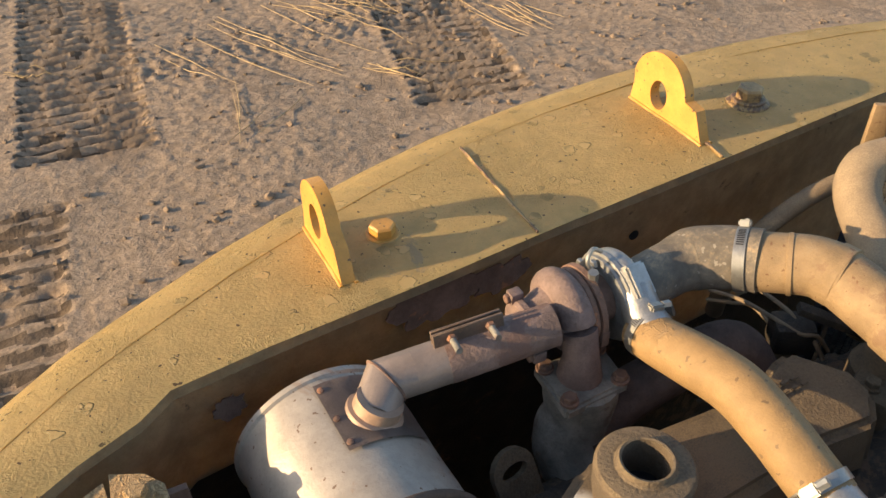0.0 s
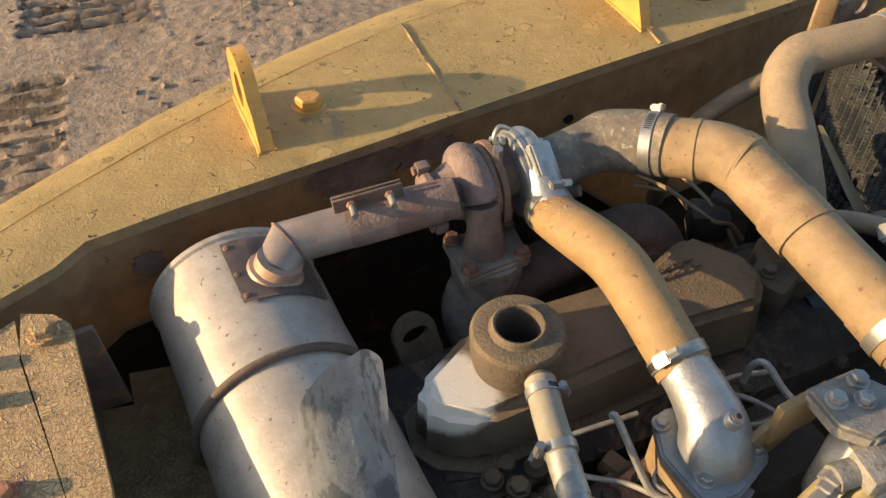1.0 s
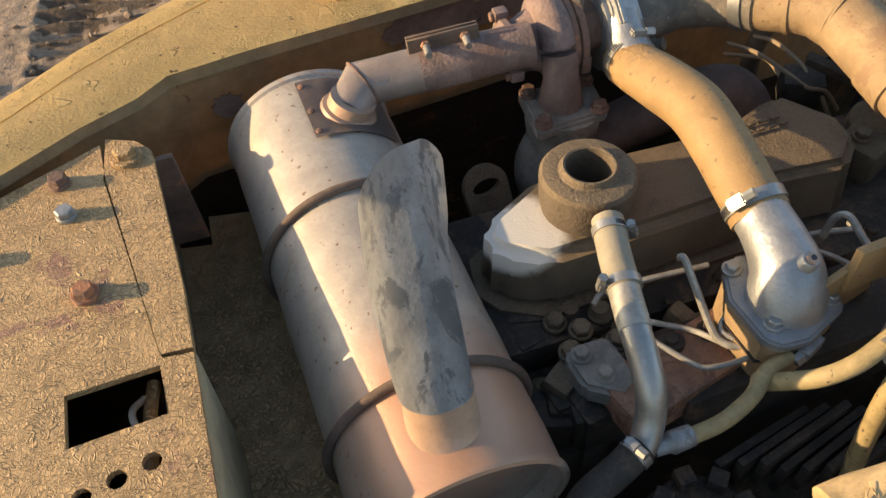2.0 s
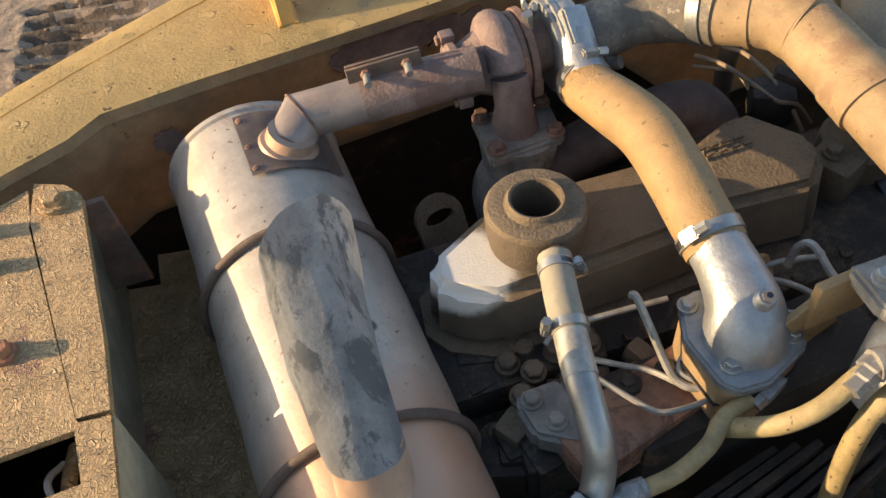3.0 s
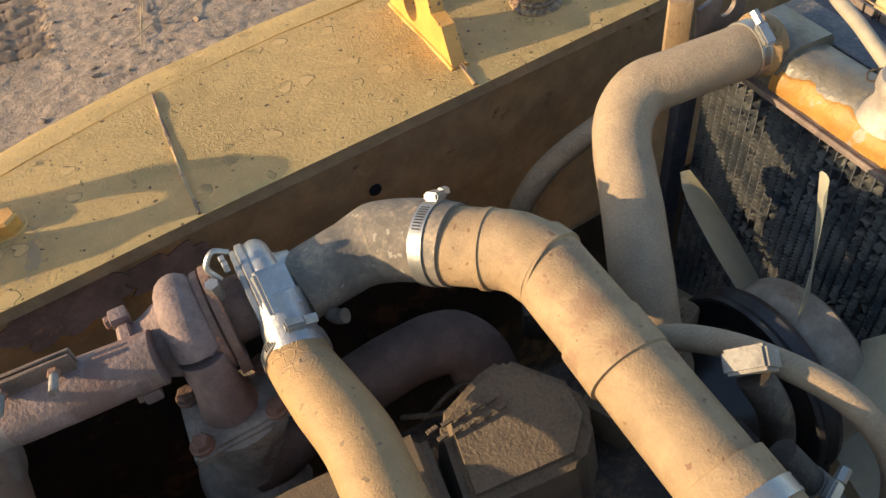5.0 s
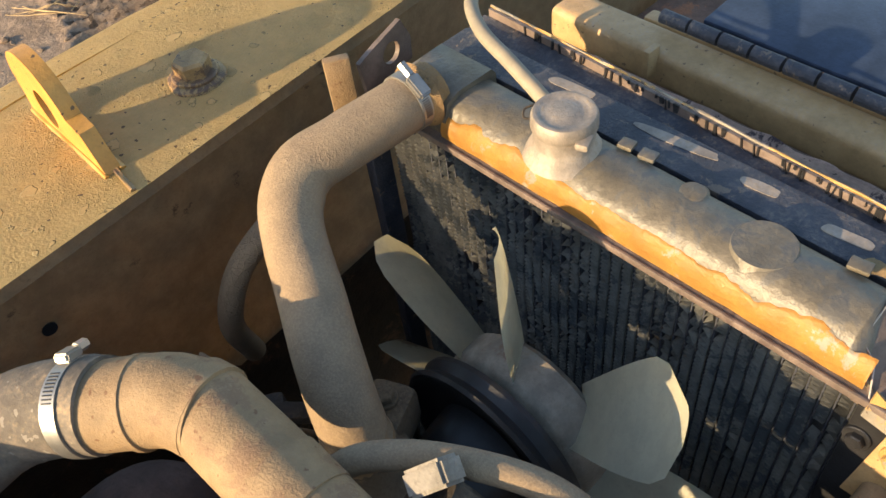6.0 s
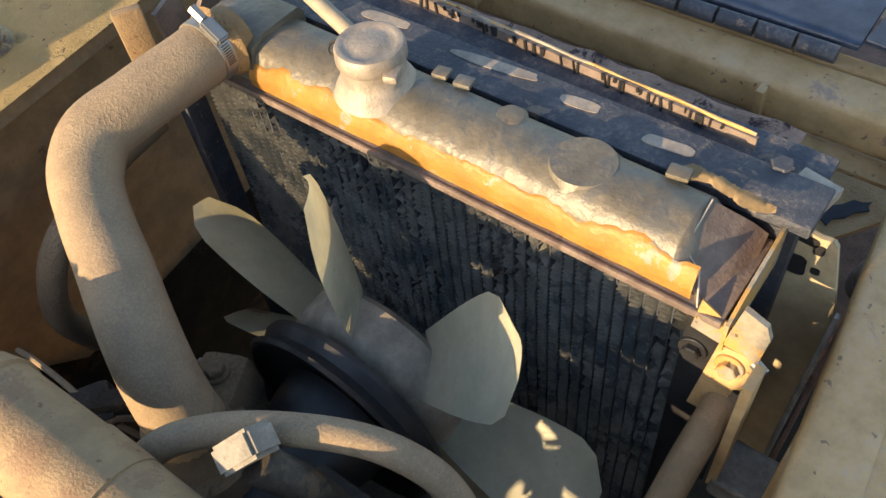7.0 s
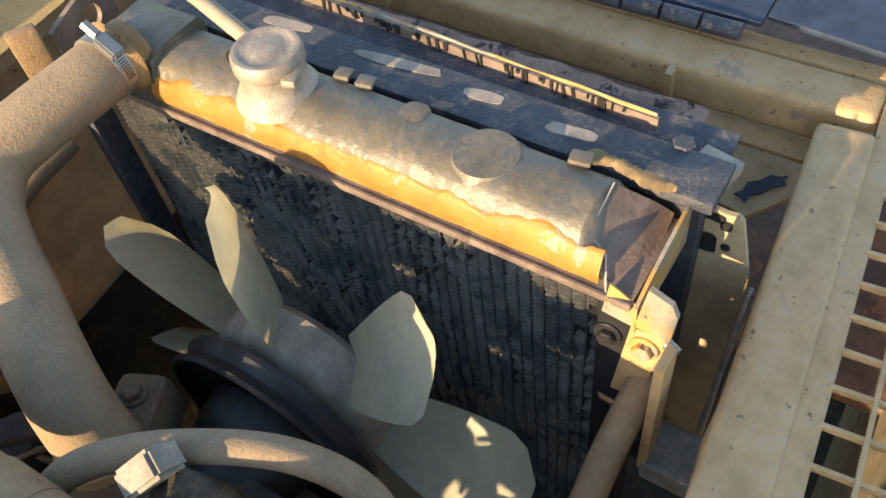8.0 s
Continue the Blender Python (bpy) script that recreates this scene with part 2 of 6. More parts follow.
M_bolt = surface("dirty_bolt_and_bead_shade", (0.36, 0.23, 0.1), wear=(0.13, 0.08, 0.05), wear_at=0.52, rough=0.55, dust=0.2, bump=0.3, wear_scale=30)
M_hub = surface("dusty_brown_hub", (0.34, 0.29, 0.225), wear=(0.22, 0.15, 0.1), wear_at=0.56, rough=0.6, dust=0.35, dust_col=(0.36, 0.28, 0.18), bump=0.15, wear_scale=8)
M_redrust = surface("red_rust", (0.3, 0.16, 0.1), wear=(0.16, 0.09, 0.06), wear_at=0.53, rough=0.8, dust=0.25, dust_col=(0.3, 0.2, 0.13), bump=0.4, wear_scale=26)
M_pink = surface("rusted_pink_sheet", (0.6, 0.41, 0.32), wear=(0.09, 0.055, 0.06), wear_at=0.58, rough=0.75, dust=0.3, dust_col=(0.6, 0.45, 0.34), bump=0.6, wear_scale=26, spots=(0.06, 0.04, 0.04))


def stained(m, stain, centre, reach, ragged):
    """Lays a stain with a ragged outline round a place on a thing, in its own coordinates."""
    nt = m.node_tree
    sock = nt.nodes["Principled BSDF"].inputs["Base Color"]
    old = sock.links[0].from_socket
    co = nt.nodes.new("ShaderNodeTexCoord").outputs["Object"]
    d = nt.nodes.new("ShaderNodeVectorMath")
    d.operation = "DISTANCE"
    d.inputs[1].default_value = centre
    nt.links.new(co, d.inputs[0])
    away = math2(nt, "ADD", d.outputs["Value"], math2(nt, "MULTIPLY", math2(nt, "SUBTRACT", tex(nt, co, 60, 6, 0.7), 0.5), ragged))
    nt.links.new(mixc(nt, ramp(nt, away, reach[0], reach[1]), stain, old), sock)
    return m


# ---- mesh helpers ----
BASE = {}


def thing(name, base, label, category, group="", kind=""):
    ob = new(name)
    ob.location = base
    ob.empty_display_size = 0.05
    BASE[ob.name] = Vector(base)
    return tagged(ob, label, category, group, kind)


def finish(bm, name, mat, sharp=38):
    bmesh.ops.recalc_face_normals(bm, faces=bm.faces)
    me = bpy.data.meshes.new(name)
    bm.to_mesh(me)
    bm.free()
    me.materials.append(mat)
    me.polygons.foreach_set("use_smooth", [True] * len(me.polygons))
    me.set_sharp_from_angle(angle=radians(sharp))
    return me


def part(name, bm, mat, parent, label="", sharp=38, kind=""):
    base = BASE[parent.name]
    bmesh.ops.translate(bm, vec=-base, verts=bm.verts)
    ob = new(name, finish(bm, name, mat, sharp))
    ob.parent = parent
    BASE[ob.name] = base
    return tagged(ob, label, kind=kind)


def solo(name, bm, mat, label, category, group="", kind="", sharp=38):
    return tagged(new(name, finish(bm, name, mat, sharp)), label, category, group, kind)


def basis(axis, up=(0, 0, 1)):
    z = Vector(axis).normalized()
    x = Vector(up).cross(z)
    if x.length < 1e-4:
        x = Vector((1, 0, 0)).cross(z)
    if x.length < 1e-4:
        x = Vector((0, 1, 0)).cross(z)
    x.normalize()
    return x, z.cross(x), z


def lathe(bm, o, axis, profile, seg=28, up=(0, 0, 1), wob=0.0):
    """Turns (height, radius) pairs round an axis from o; closes the ends."""
    o = Vector(o)
    x, y, z = basis(axis, up)
    rings = []
    for h, r in profile:
        rings.append([bm.verts.new(o + z * h + (x * math.cos(a) + y * math.sin(a)) * r * (1 + wob * noise.noise(Vector((h * 30, a * 1.3, r * 20))))) for a in (2 * math.pi * k / seg for k in range(seg))])
    for a, b in zip(rings, rings[1:]):
        for k in range(seg):
            bm.faces.new((a[k], a[(k + 1) % seg], b[(k + 1) % seg], b[k]))
    bm.faces.new(rings[0][::-1])
    bm.faces.new(rings[-1])
    return bm


def rod(bm, a, b, r, seg=16, r2=None):
    a, b = Vector(a), Vector(b)
    return lathe(bm, a, b - a, [(0, r), ((b - a).length, r if r2 is None else r2)], seg)


def spline(pts, n=6):
    P = [Vector(p) for p in pts]
    P = [P[0] * 2 - P[1]] + P + [P[-1] * 2 - P[-2]]
    out = []
    for i in range(1, len(P) - 2):
        a, b, c, d = P[i - 1:i + 3]
        for k in range(n):
            t = k / n
            out.append(0.5 * (2 * b + (c - a) * t + (2 * a - 5 * b + 4 * c - d) * t * t + (3 * b - a - 3 * c + d) * t ** 3))
    out.append(P[-2])
    return out


def tube(bm, pts, r, seg=18, n=6, wob=0.0, hollow=0.0):
    """A tube along a smooth line; r is one radius or one for each given point."""
    rs = [r] * len(pts) if isinstance(r, (int, float)) else list(r)
    line = spline(pts, n) if n > 1 else [Vector(p) for p in pts]
    m = len(line) - 1
    x = None
    rings = []
    for i, p in enumerate(line):
        t = (line[min(i + 1, m)] - line[max(i - 1, 0)]).normalized()
        if x is None:
            x = basis(t)[0]
        x = (x - t * x.dot(t)).normalized()
        y = t.cross(x)
        f = i / m * (len(rs) - 1)
        k = min(int(f), len(rs) - 2)
        rad = rs[k] + (rs[k + 1] - rs[k]) * (f - k)
        ring = []
        for j in range(seg):
            a = 2 * math.pi * j / seg
            q = rad * (1 + wob * noise.noise(p * 25 + Vector((math.cos(a), math.sin(a), 0))))
            ring.append(bm.verts.new(p + (x * math.cos(a) + y * math.sin(a)) * q))
        rings.append(ring)
    for a, b in zip(rings, rings[1:]):
        for k in range(seg):
            bm.faces.new((a[k], a[(k + 1) % seg], b[(k + 1) % seg], b[k]))
    bm.faces.new(rings[0][::-1])
    bm.faces.new(rings[-1])
    return bm


def block(bm, c, size, rz=0.0, bevel=0.0, rx=0.0, ry=0.0, seg=2):
    m = pose(*c, rx, ry, rz) @ Matrix.Diagonal((*size, 1))
    r = bmesh.ops.create_cube(bm, size=1.0, matrix=m)
    if bevel:
        es = {e for v in r["verts"] for e in v.link_edges}
        bmesh.ops.bevel(bm, geom=list(es), offset=bevel, segments=seg, affect="EDGES", profile=0.6)
    return bm


def prism(bm, outer, depth, m, holes=(), bevel=0.0):
    """A flat outline in the plane of m, with holes, given a thickness along m's z."""
    edges = []
    for loop in (outer, *holes):
        vs = [bm.verts.new(m @ Vector((x, y, 0))) for x, y in loop]
        edges += [bm.edges.new((a, b)) for a, b in zip(vs, vs[1:] + vs[:1])]
    fs = [f for f in bmesh.ops.triangle_fill(bm, edges=edges, use_beauty=True, use_dissolve=False)["geom"] if isinstance(f, bmesh.types.BMFace)]
    ex = bmesh.ops.extrude_face_region(bm, geom=fs)["geom"]
    bmesh.ops.translate(bm, vec=m.to_3x3() @ Vector((0, 0, depth)), verts=[v for v in ex if isinstance(v, bmesh.types.BMVert)])
    return bm


def circle(cx, cy, r, n=24):
    return [(cx + r * math.cos(2 * math.pi * k / n), cy + r * math.sin(2 * math.pi * k / n)) for k in range(n)]


def axes(o, x, z):
    """A matrix at o with its z along z and its x near x."""
    z = Vector(z).normalized()
    y = z.cross(Vector(x)).normalized()
    x = y.cross(z)
    m = Matrix((x, y, z)).transposed().to_4x4()
    m.translation = o
    return m


def hexbolt(parent, p, axis, size, mat, washer=0.0, label="", name="bolt", turn=0.0):
    """A hexagon head with its chamfer, on a washer."""
    p, x, y, z = Vector(p), *basis(axis)
    bm = bmesh.new()
    if washer:
        lathe(bm, p, axis, [(0, washer), (size * 0.22, washer), (size * 0.27, washer * 0.94)], 20)
    o = p + z * (size * 0.24 if washer else 0)
    rings = []
    for h, r in ((0, 0.56), (0.4, 0.56), (0.49, 0.48)):
        rings.append([bm.verts.new(o + z * h * size + (x * math.cos(a) + y * math.sin(a)) * r * size) for a in (turn + math.pi / 3 * k for k in range(6))])
    for a, b in zip(rings, rings[1:]):
        for k in range(6):
            bm.faces.new((a[k], a[(k + 1) % 6], b[(k + 1) % 6], b[k]))
    bm.faces.new(rings[0][::-1])
    bm.faces.new(rings[-1])
    return part(name, bm, mat, parent, label, sharp=20)


def hose_clamp(c, axis, r, screw, width=0.013, label="worm-drive steel hose clamp tightened round a hose", housing=1.0):
    """A worm-drive clamp: slotted band, screw housing, screw."""
    c, x, y, z = Vector(c), *basis(axis)
    s = Vector(screw)
    s = (s - z * s.dot(z)).normalized()
    t = z.cross(s)
    th = thing("hose_clamp", c - s * r, label, "hose clamp", "hose clamps")
    bm = bmesh.new()
    lathe(bm, c - z * width / 2, z, [(0, r), (0, r + 0.0012), (width, r + 0.0012), (width, r)], 40, up=s)
    band = part("band", bm, M_chrome, th)
    bm = bmesh.new()
    for k in range(9):
        a = 0.45 + k * 0.075
        q = s * math.cos(a) + t * math.sin(a)
        m = axes(c + q * (r + 0.0013), z, q)
        bmesh.ops.create_cube(bm, size=1.0, matrix=m @ Matrix.Diagonal((width * 0.62, r * 0.03, 0.0008, 1)))
    part("slot", bm, M_black, band, "dark slots in the band", kind="stuff")
    bm = bmesh.new()
    m = axes(c + s * (r + 0.005), t, s)
    bmesh.ops.create_cube(bm, size=1.0, matrix=m @ Matrix.Diagonal((0.02 * housing, width * 1.05, 0.009, 1)))
    bmesh.ops.bevel(bm, geom=bm.edges[:], offset=0.002, segments=2, affect="EDGES")
    part("screw_housing", bm, M_chrome, th)
    bm = bmesh.new()
    rod(bm, c + s * (r + 0.006) - t * 0.01 * housing, c + s * (r + 0.006) - t * 0.022 * housing, 0.0052, 6)
    part("screw", bm, M_chrome, th)
    return th


# ---- ground ----
def spread(lo, hi, step, far):
    n = round((hi - lo) / step)
    a = [lo + step * k for k in range(n + 1)]
    out, d = [], step
    while d < far:
        d *= 1.55
        out.append(d)
    return [lo - d for d in reversed(out)] + a + [hi + d for d in out]


def print_depth(x, y, ox, oy, turn, width, length, pitch, seed):
    """Depth of a crawler track's print: grouser ridges across a strip."""
    c, s = math.cos(turn), math.sin(turn)
    u, v = (x - ox) * c + (y - oy) * s, -(x - ox) * s + (y - oy) * c
    if abs(u) > width / 2 + 0.04 or v < 0 or v > length:
        return 0.0
    edge = min(1, max(0, (width / 2 + 0.03 * noise.noise(Vector((v * 6, seed, 0))) - abs(u)) / 0.03))
    ridge = abs(((v + 0.012 * noise.noise(Vector((u * 9, v * 3, seed)))) / pitch) % 1 - 0.5) * 2
    worn = 0.35 + 0.65 * min(1, max(0, 0.75 + 1.6 * noise.noise(Vector((u * 4, v * 3, seed + 3)))))
    lip = 0.03 * math.exp(-((abs(u) - width / 2) / 0.03) ** 2)
    return edge * ((ridge ** 1.5 - 0.7) * 0.085 * worn * (0.9 + 0.45 * noise.noise(Vector((x * 26, y * 26, seed)))))  + 0.2 * lip * min(1, (length - v) / 0.2)


def ground_height(x, y):
    if not (-6 < x < 12 and 1 < y < 14):
        return 0.02 * noise.noise(Vector((x * 0.3, y * 0.3, 2)))
    h = 0.03 * noise.noise(Vector((x * 1.1, y * 1.1, 0))) + 0.006 * noise.noise(Vector((x * 6, y * 6, 4)))
    rough = min(1, max(0, 0.55 + 1.5 * noise.noise(Vector((x * 0.9, y * 0.9, 9)))))
    h += rough * 0.007 * noise.noise(Vector((x * 21, y * 21, 7))) + 0.006 * noise.noise(Vector((x * 45, y * 45, 1)))
    h += print_depth(x, y, 0.0, 3.6, -0.09, 0.6, 6.0, 0.095, 1)
    h += print_depth(x, y, 1.84, 3.3, -0.2, 0.6, 6.0, 0.095, 5)
    h += print_depth(x, y, -0.55, 1.9, -0.12, 0.5, 1.4, 0.11, 8) * 0.7
    c = math.exp(-((y - (4.35 + 0.1 * (x - 0.7))) / 0.22) ** 2) * (0.35 < x < 4)
    if c > 0.05:
        k = noise.noise(Vector((x * 22, y * 22, 33)))
        h += c * 0.03 * (k if k > 0 else k * 0.6)
    return h


xs, ys = spread(-1.4, 4.4, 0.02, 900), spread(2.0, 6.4, 0.0135, 900)
verts = [(x, y, ground_height(x, y)) for y in ys for x in xs]
nx = len(xs)
me = bpy.data.meshes.new("ground")
me.from_pydata(verts, [], [(j * nx + i, j * nx + i + 1, (j + 1) * nx + i + 1, (j + 1) * nx + i) for j in range(len(ys) - 1) for i in range(nx - 1)])
me.polygons.foreach_set("use_smooth", [True] * len(me.polygons))
me.materials.append(M_ground)
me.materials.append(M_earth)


# print grooves get a darker earth, shade painted in where the sun casts none
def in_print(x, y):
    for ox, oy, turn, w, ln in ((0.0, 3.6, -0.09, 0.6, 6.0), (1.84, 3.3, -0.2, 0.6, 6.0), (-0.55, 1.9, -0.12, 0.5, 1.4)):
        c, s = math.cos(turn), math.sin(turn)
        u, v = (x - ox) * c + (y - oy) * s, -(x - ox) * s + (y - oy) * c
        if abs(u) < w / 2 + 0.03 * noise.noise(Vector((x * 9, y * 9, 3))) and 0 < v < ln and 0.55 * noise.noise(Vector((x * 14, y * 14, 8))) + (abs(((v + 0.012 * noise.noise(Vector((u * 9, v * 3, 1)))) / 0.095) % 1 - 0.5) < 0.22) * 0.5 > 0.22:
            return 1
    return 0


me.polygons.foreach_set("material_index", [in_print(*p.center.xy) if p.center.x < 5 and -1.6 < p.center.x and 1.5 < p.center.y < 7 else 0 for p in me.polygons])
tagged(new("ground", me), "packed brown earth with crawler track prints", "ground", kind="structure")

# ---- fender and hull ----
fender = thing("fender", (0.5, 0.9, 0.0), "yellow painted steel fender with two lifting lugs", "fender")
# inner edge, crease, outer bulge, along the machine
STATIONS = [(-0.9, 0.36, 0.22, 0.2), (-0.5, 0.475, 0.51, 0.19), (-0.3, 0.555, 0.635, 0.205), (-0.182, 0.619, 0.716, 0.2), (-0.11, 0.662, 0.77, 0.2), (-0.04, 0.692, 0.811, 0.195), (0.0, 0.722, 0.832, 0.195),
            (0.12, 0.737, 0.893, 0.195), (0.23, 0.748, 0.938, 0.195), (0.38, 0.762, 0.992, 0.195), (0.53, 0.779, 1.036, 0.195), (0.72, 0.796, 1.069, 0.195),
            (0.92, 0.815, 1.089, 0.195), (1.08, 0.83, 1.094, 0.2), (1.24, 0.846, 1.087, 0.205), (1.45, 0.865, 1.06, 0.205), (1.7, 0.885, 1.0, 0.205), (2.1, 0.9, 0.93, 0.1)]
DECK = 1.272
bm, top, roll = bmesh.new(), bmesh.new(), []
lines_top, lines_side = [], []
for x, yi, yc, w in STATIONS:
    yi = min(yi, yc - 0.01)
    lines_top.append([top.verts.new((x, yi + (yc - yi) * k / 6, DECK + 0.004 * math.sin(k / 6 * math.pi) + 0.002 * noise.noise(Vector((x * 5, k, 0))))) for k in range(7)])
    ring = [bm.verts.new((x, yc, DECK + 0.001))]
    ring += [bm.verts.new((x, yc + w * math.sin(a), DECK - 0.24 + 0.24 * math.cos(a))) for a in (radians(d) for d in range(8, 91, 8))]
    ring.append(bm.verts.new((x, yc + w * 1.02, 0.75)))
    lines_side.append(ring)
for L, b in ((lines_top, top), (lines_side, bm)):
    for a, c in zip(L, L[1:]):
        for k in range(len(a) - 1):
            b.faces.new((a[k], a[k + 1], c[k + 1], c[k]))
for b in (top, bm):
    bmesh.ops.solidify(b, geom=b.faces[:], thickness=0.005)
deck_plate = part("deck_plate", top, M_deck, fender, "flat yellow deck with blistered paint")
part("rounded_edge", bm, M_deck, fender)
# both deck beads take the dark bolt paint in place of the ridge's shadow
bm = bmesh.new()
tube(bm, [(0.535, 1.034, DECK + 0.002), (0.53, 0.95, DECK + 0.004), (0.527, 0.87, DECK + 0.004), (0.525, 0.782, DECK + 0.002)], 0.0022, 8, 10, wob=0.9)
part("weld_bead", bm, M_bolt, fender)
bm = bmesh.new()
tube(bm, [(0.895, 0.868, DECK + 0.003), (0.893, 0.845, DECK + 0.004), (0.89, 0.816, DECK + 0.001)], 0.0028, 8, 6, wob=0.9)
part("weld_bead", bm, M_bolt, fender)


def lug(x, y0, y1, h, lean):
    """A plate on edge across the deck with a straight back, a round top and a hole."""
    w = y1 - y0
    r = w * 0.36
    out = [(0, 0), (w, 0), (w * 0.97, h * 0.35)]
    cy = w - r * 1.02
    out += [(cy + r * math.cos(radians(d)), h - r + r * math.sin(radians(d))) for d in range(15, 176, 12)]
    out += [(w * 0.13, h * 0.45)]
    m = axes((x, y0, DECK), (0, 1, 0), (1, 0, 0)) @ pose(0, 0, 0, 0, lean, 0)
    bm = bmesh.new()
    prism(bm, out, 0.019, m, holes=[[(cy - 0.002 + 0.021 * math.cos(a), h - r - 0.006 + 0.026 * math.sin(a)) for a in (-2 * math.pi * k / 24 for k in range(24))]])
    p = part("lifting_lug", bm, M_lug, fender, "upright steel eye plate welded on the deck", sharp=50)
    bm = bmesh.new()
    for dx in (-0.001, 0.02):
        tube(bm, [(x + dx, y0 - 0.002, DECK + 0.003), (x + dx, (y0 + y1) / 2, DECK + 0.004), (x + dx, y1, DECK + 0.003)], 0.003, 8, 8, wob=0.7)
    part("weld", bm, M_lug, p)


lug(0.238, 0.798, 0.942, 0.107, 0)
lug(0.882, 0.858, 1.045, 0.112, 0)
hexbolt(fender, (0.33, 0.878, DECK - 0.004), (0, 0, 1), 0.034, M_lug, washer=0.025, label="painted hexagon bolt on a washer", turn=0.3)
bm = bmesh.new()
lathe(bm, (1.05, 0.932, DECK), (0, 0, 1), [(0, 0.038), (0.006, 0.036), (0.009, 0.03)], 24, wob=0.12)
bolt_base = part("boss", bm, M_bolt, fender)
hexbolt(fender, (1.05, 0.932, DECK + 0.003), (0, 0, 1), 0.042, M_bolt, washer=0.03, label="painted hexagon bolt on a washer", turn=0.1)

# inner wall of the engine bay under the deck
bay_wall = thing("bay_wall", (0.5, 0.8, 0.3), "dirty yellow inner side wall of the engine bay", "side wall")
bm = bmesh.new()
rows_w = []
for x, yi, yc, w in STATIONS:
    rows_w.append([bm.verts.new((x, yi + 0.004 + o, z)) for o, z in ((0.004, DECK - 0.002), (0.0, DECK - 0.02), (0.012, DECK - 0.028), (0.016, 1.2), (0.03, 1.13), (0.034, 1.06 if x < 0.8 else 0.86))])
for a, c in zip(rows_w, rows_w[1:]):
    for k in range(len(a) - 1):
        bm.faces.new((a[k], a[k + 1], c[k + 1], c[k]))
bmesh.ops.solidify(bm, geom=bm.faces[:], thickness=-0.01)
part("wall_plate", bm, M_wall, bay_wall)
# lower wall set near-black, putting the bay's deep shade into its colour
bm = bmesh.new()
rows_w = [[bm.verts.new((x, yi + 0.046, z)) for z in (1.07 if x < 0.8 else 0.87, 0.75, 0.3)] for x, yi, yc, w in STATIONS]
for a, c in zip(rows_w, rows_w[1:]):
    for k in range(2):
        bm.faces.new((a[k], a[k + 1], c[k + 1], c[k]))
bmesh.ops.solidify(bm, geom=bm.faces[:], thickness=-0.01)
part("lower_shade_panel", bm, M_block, bay_wall, "lower panel coloured near-black in place of deep shade")
bm = bmesh.new()
lathe(bm, (0.74, 0.82, 1.166), (0, 1, 0), [(0.002, 0.009), (0.012, 0.009)], 14)
part("hole", bm, M_black, bay_wall, "small dark hole")
for x, y, z, a, b, k in ((0.36, 0.7745, 1.222, 0.07, 0.03, 4), (0.47, 0.786, 1.214, 0.05, 0.022, 8), (0.06, 0.743, 1.19, 0.02, 0.016, 15)):
    bm = bmesh.new()
    out = []
    for i in range(40):
        t = 2 * math.pi * i / 40
        q = 1 + 0.55 * noise.noise(Vector((math.cos(t) * 2.2, math.sin(t) * 2.2, k))) + 0.2 * noise.noise(Vector((math.cos(t) * 8, math.sin(t) * 8, k)))
        out.append((a * q * math.cos(t), b * q * math.sin(t)))
    prism(bm, out, 0.003, axes((x, y, z), (1, 0.085, 0), (0.085, -1, 0.2)))
    part("rust_patch", bm, M_rust, bay_wall, "ragged dark patch of rust and mud")

# closing walls, floor of the bay, far side of the machine
bm = bmesh.new()
block(bm, (0.5, -0.13, 0.75), (3.2, 0.02, 0.9))
solo("bay_side_wall", bm, M_wall, "dirty inner wall that closes the engine bay", "side wall", kind="structure")
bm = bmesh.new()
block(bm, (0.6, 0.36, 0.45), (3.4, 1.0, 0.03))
solo("bay_floor", bm, M_block, "dark belly plate under the engine", "belly plate", kind="structure")
# unseen bulkhead, added and sized to block sun leaking into the bay
bm = bmesh.new()
block(bm, (-0.36, 0.2, 0.78), (0.02, 1.0, 0.94))
solo("bulkhead", bm, M_wall, "unseen added bulkhead that keeps sun out of the engine bay", "bulkhead", kind="structure")

# unseen L-shaped wall, added behind the view to shade the guard rail
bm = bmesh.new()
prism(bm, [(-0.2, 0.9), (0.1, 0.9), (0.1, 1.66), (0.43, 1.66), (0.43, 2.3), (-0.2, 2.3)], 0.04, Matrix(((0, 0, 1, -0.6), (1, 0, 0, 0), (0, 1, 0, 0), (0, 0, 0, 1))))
solo("sun_screen_wall", bm, M_wall, "unseen wall added to keep the sun off the guard rail", "cab wall", kind="structure")

# ---- rear cross plate ----
cross = thing("cover_plate", (-0.15, 0.3, 1.2), "tan floor plate with wrinkled cracked paint and bolts", "floor plate")
Z1 = 1.258
bm = bmesh.new()
m0 = pose(0, 0, Z1 - 0.008)
prism(bm, [(-0.02, -0.12), (-0.022, 0.312), (-0.05, 0.315), (-0.052, 0.318), (-0.088, 0.58), (-0.091, 0.64), (-0.19, 0.596), (-0.32, 0.54), (-0.34, -0.12)], 0.008, m0,
      holes=[[(-0.141, 0.304), (-0.141, 0.248), (-0.051, 0.254), (-0.054, 0.308)], circle(-0.1, 0.205, 0.009, 10), circle(-0.07, 0.212, 0.009, 10), circle(-0.13, 0.198, 0.009, 10)])
plate_top = part("plate", bm, M_plate, cross, "wrinkled tan plate with a square cut-out")
bm = bmesh.new()
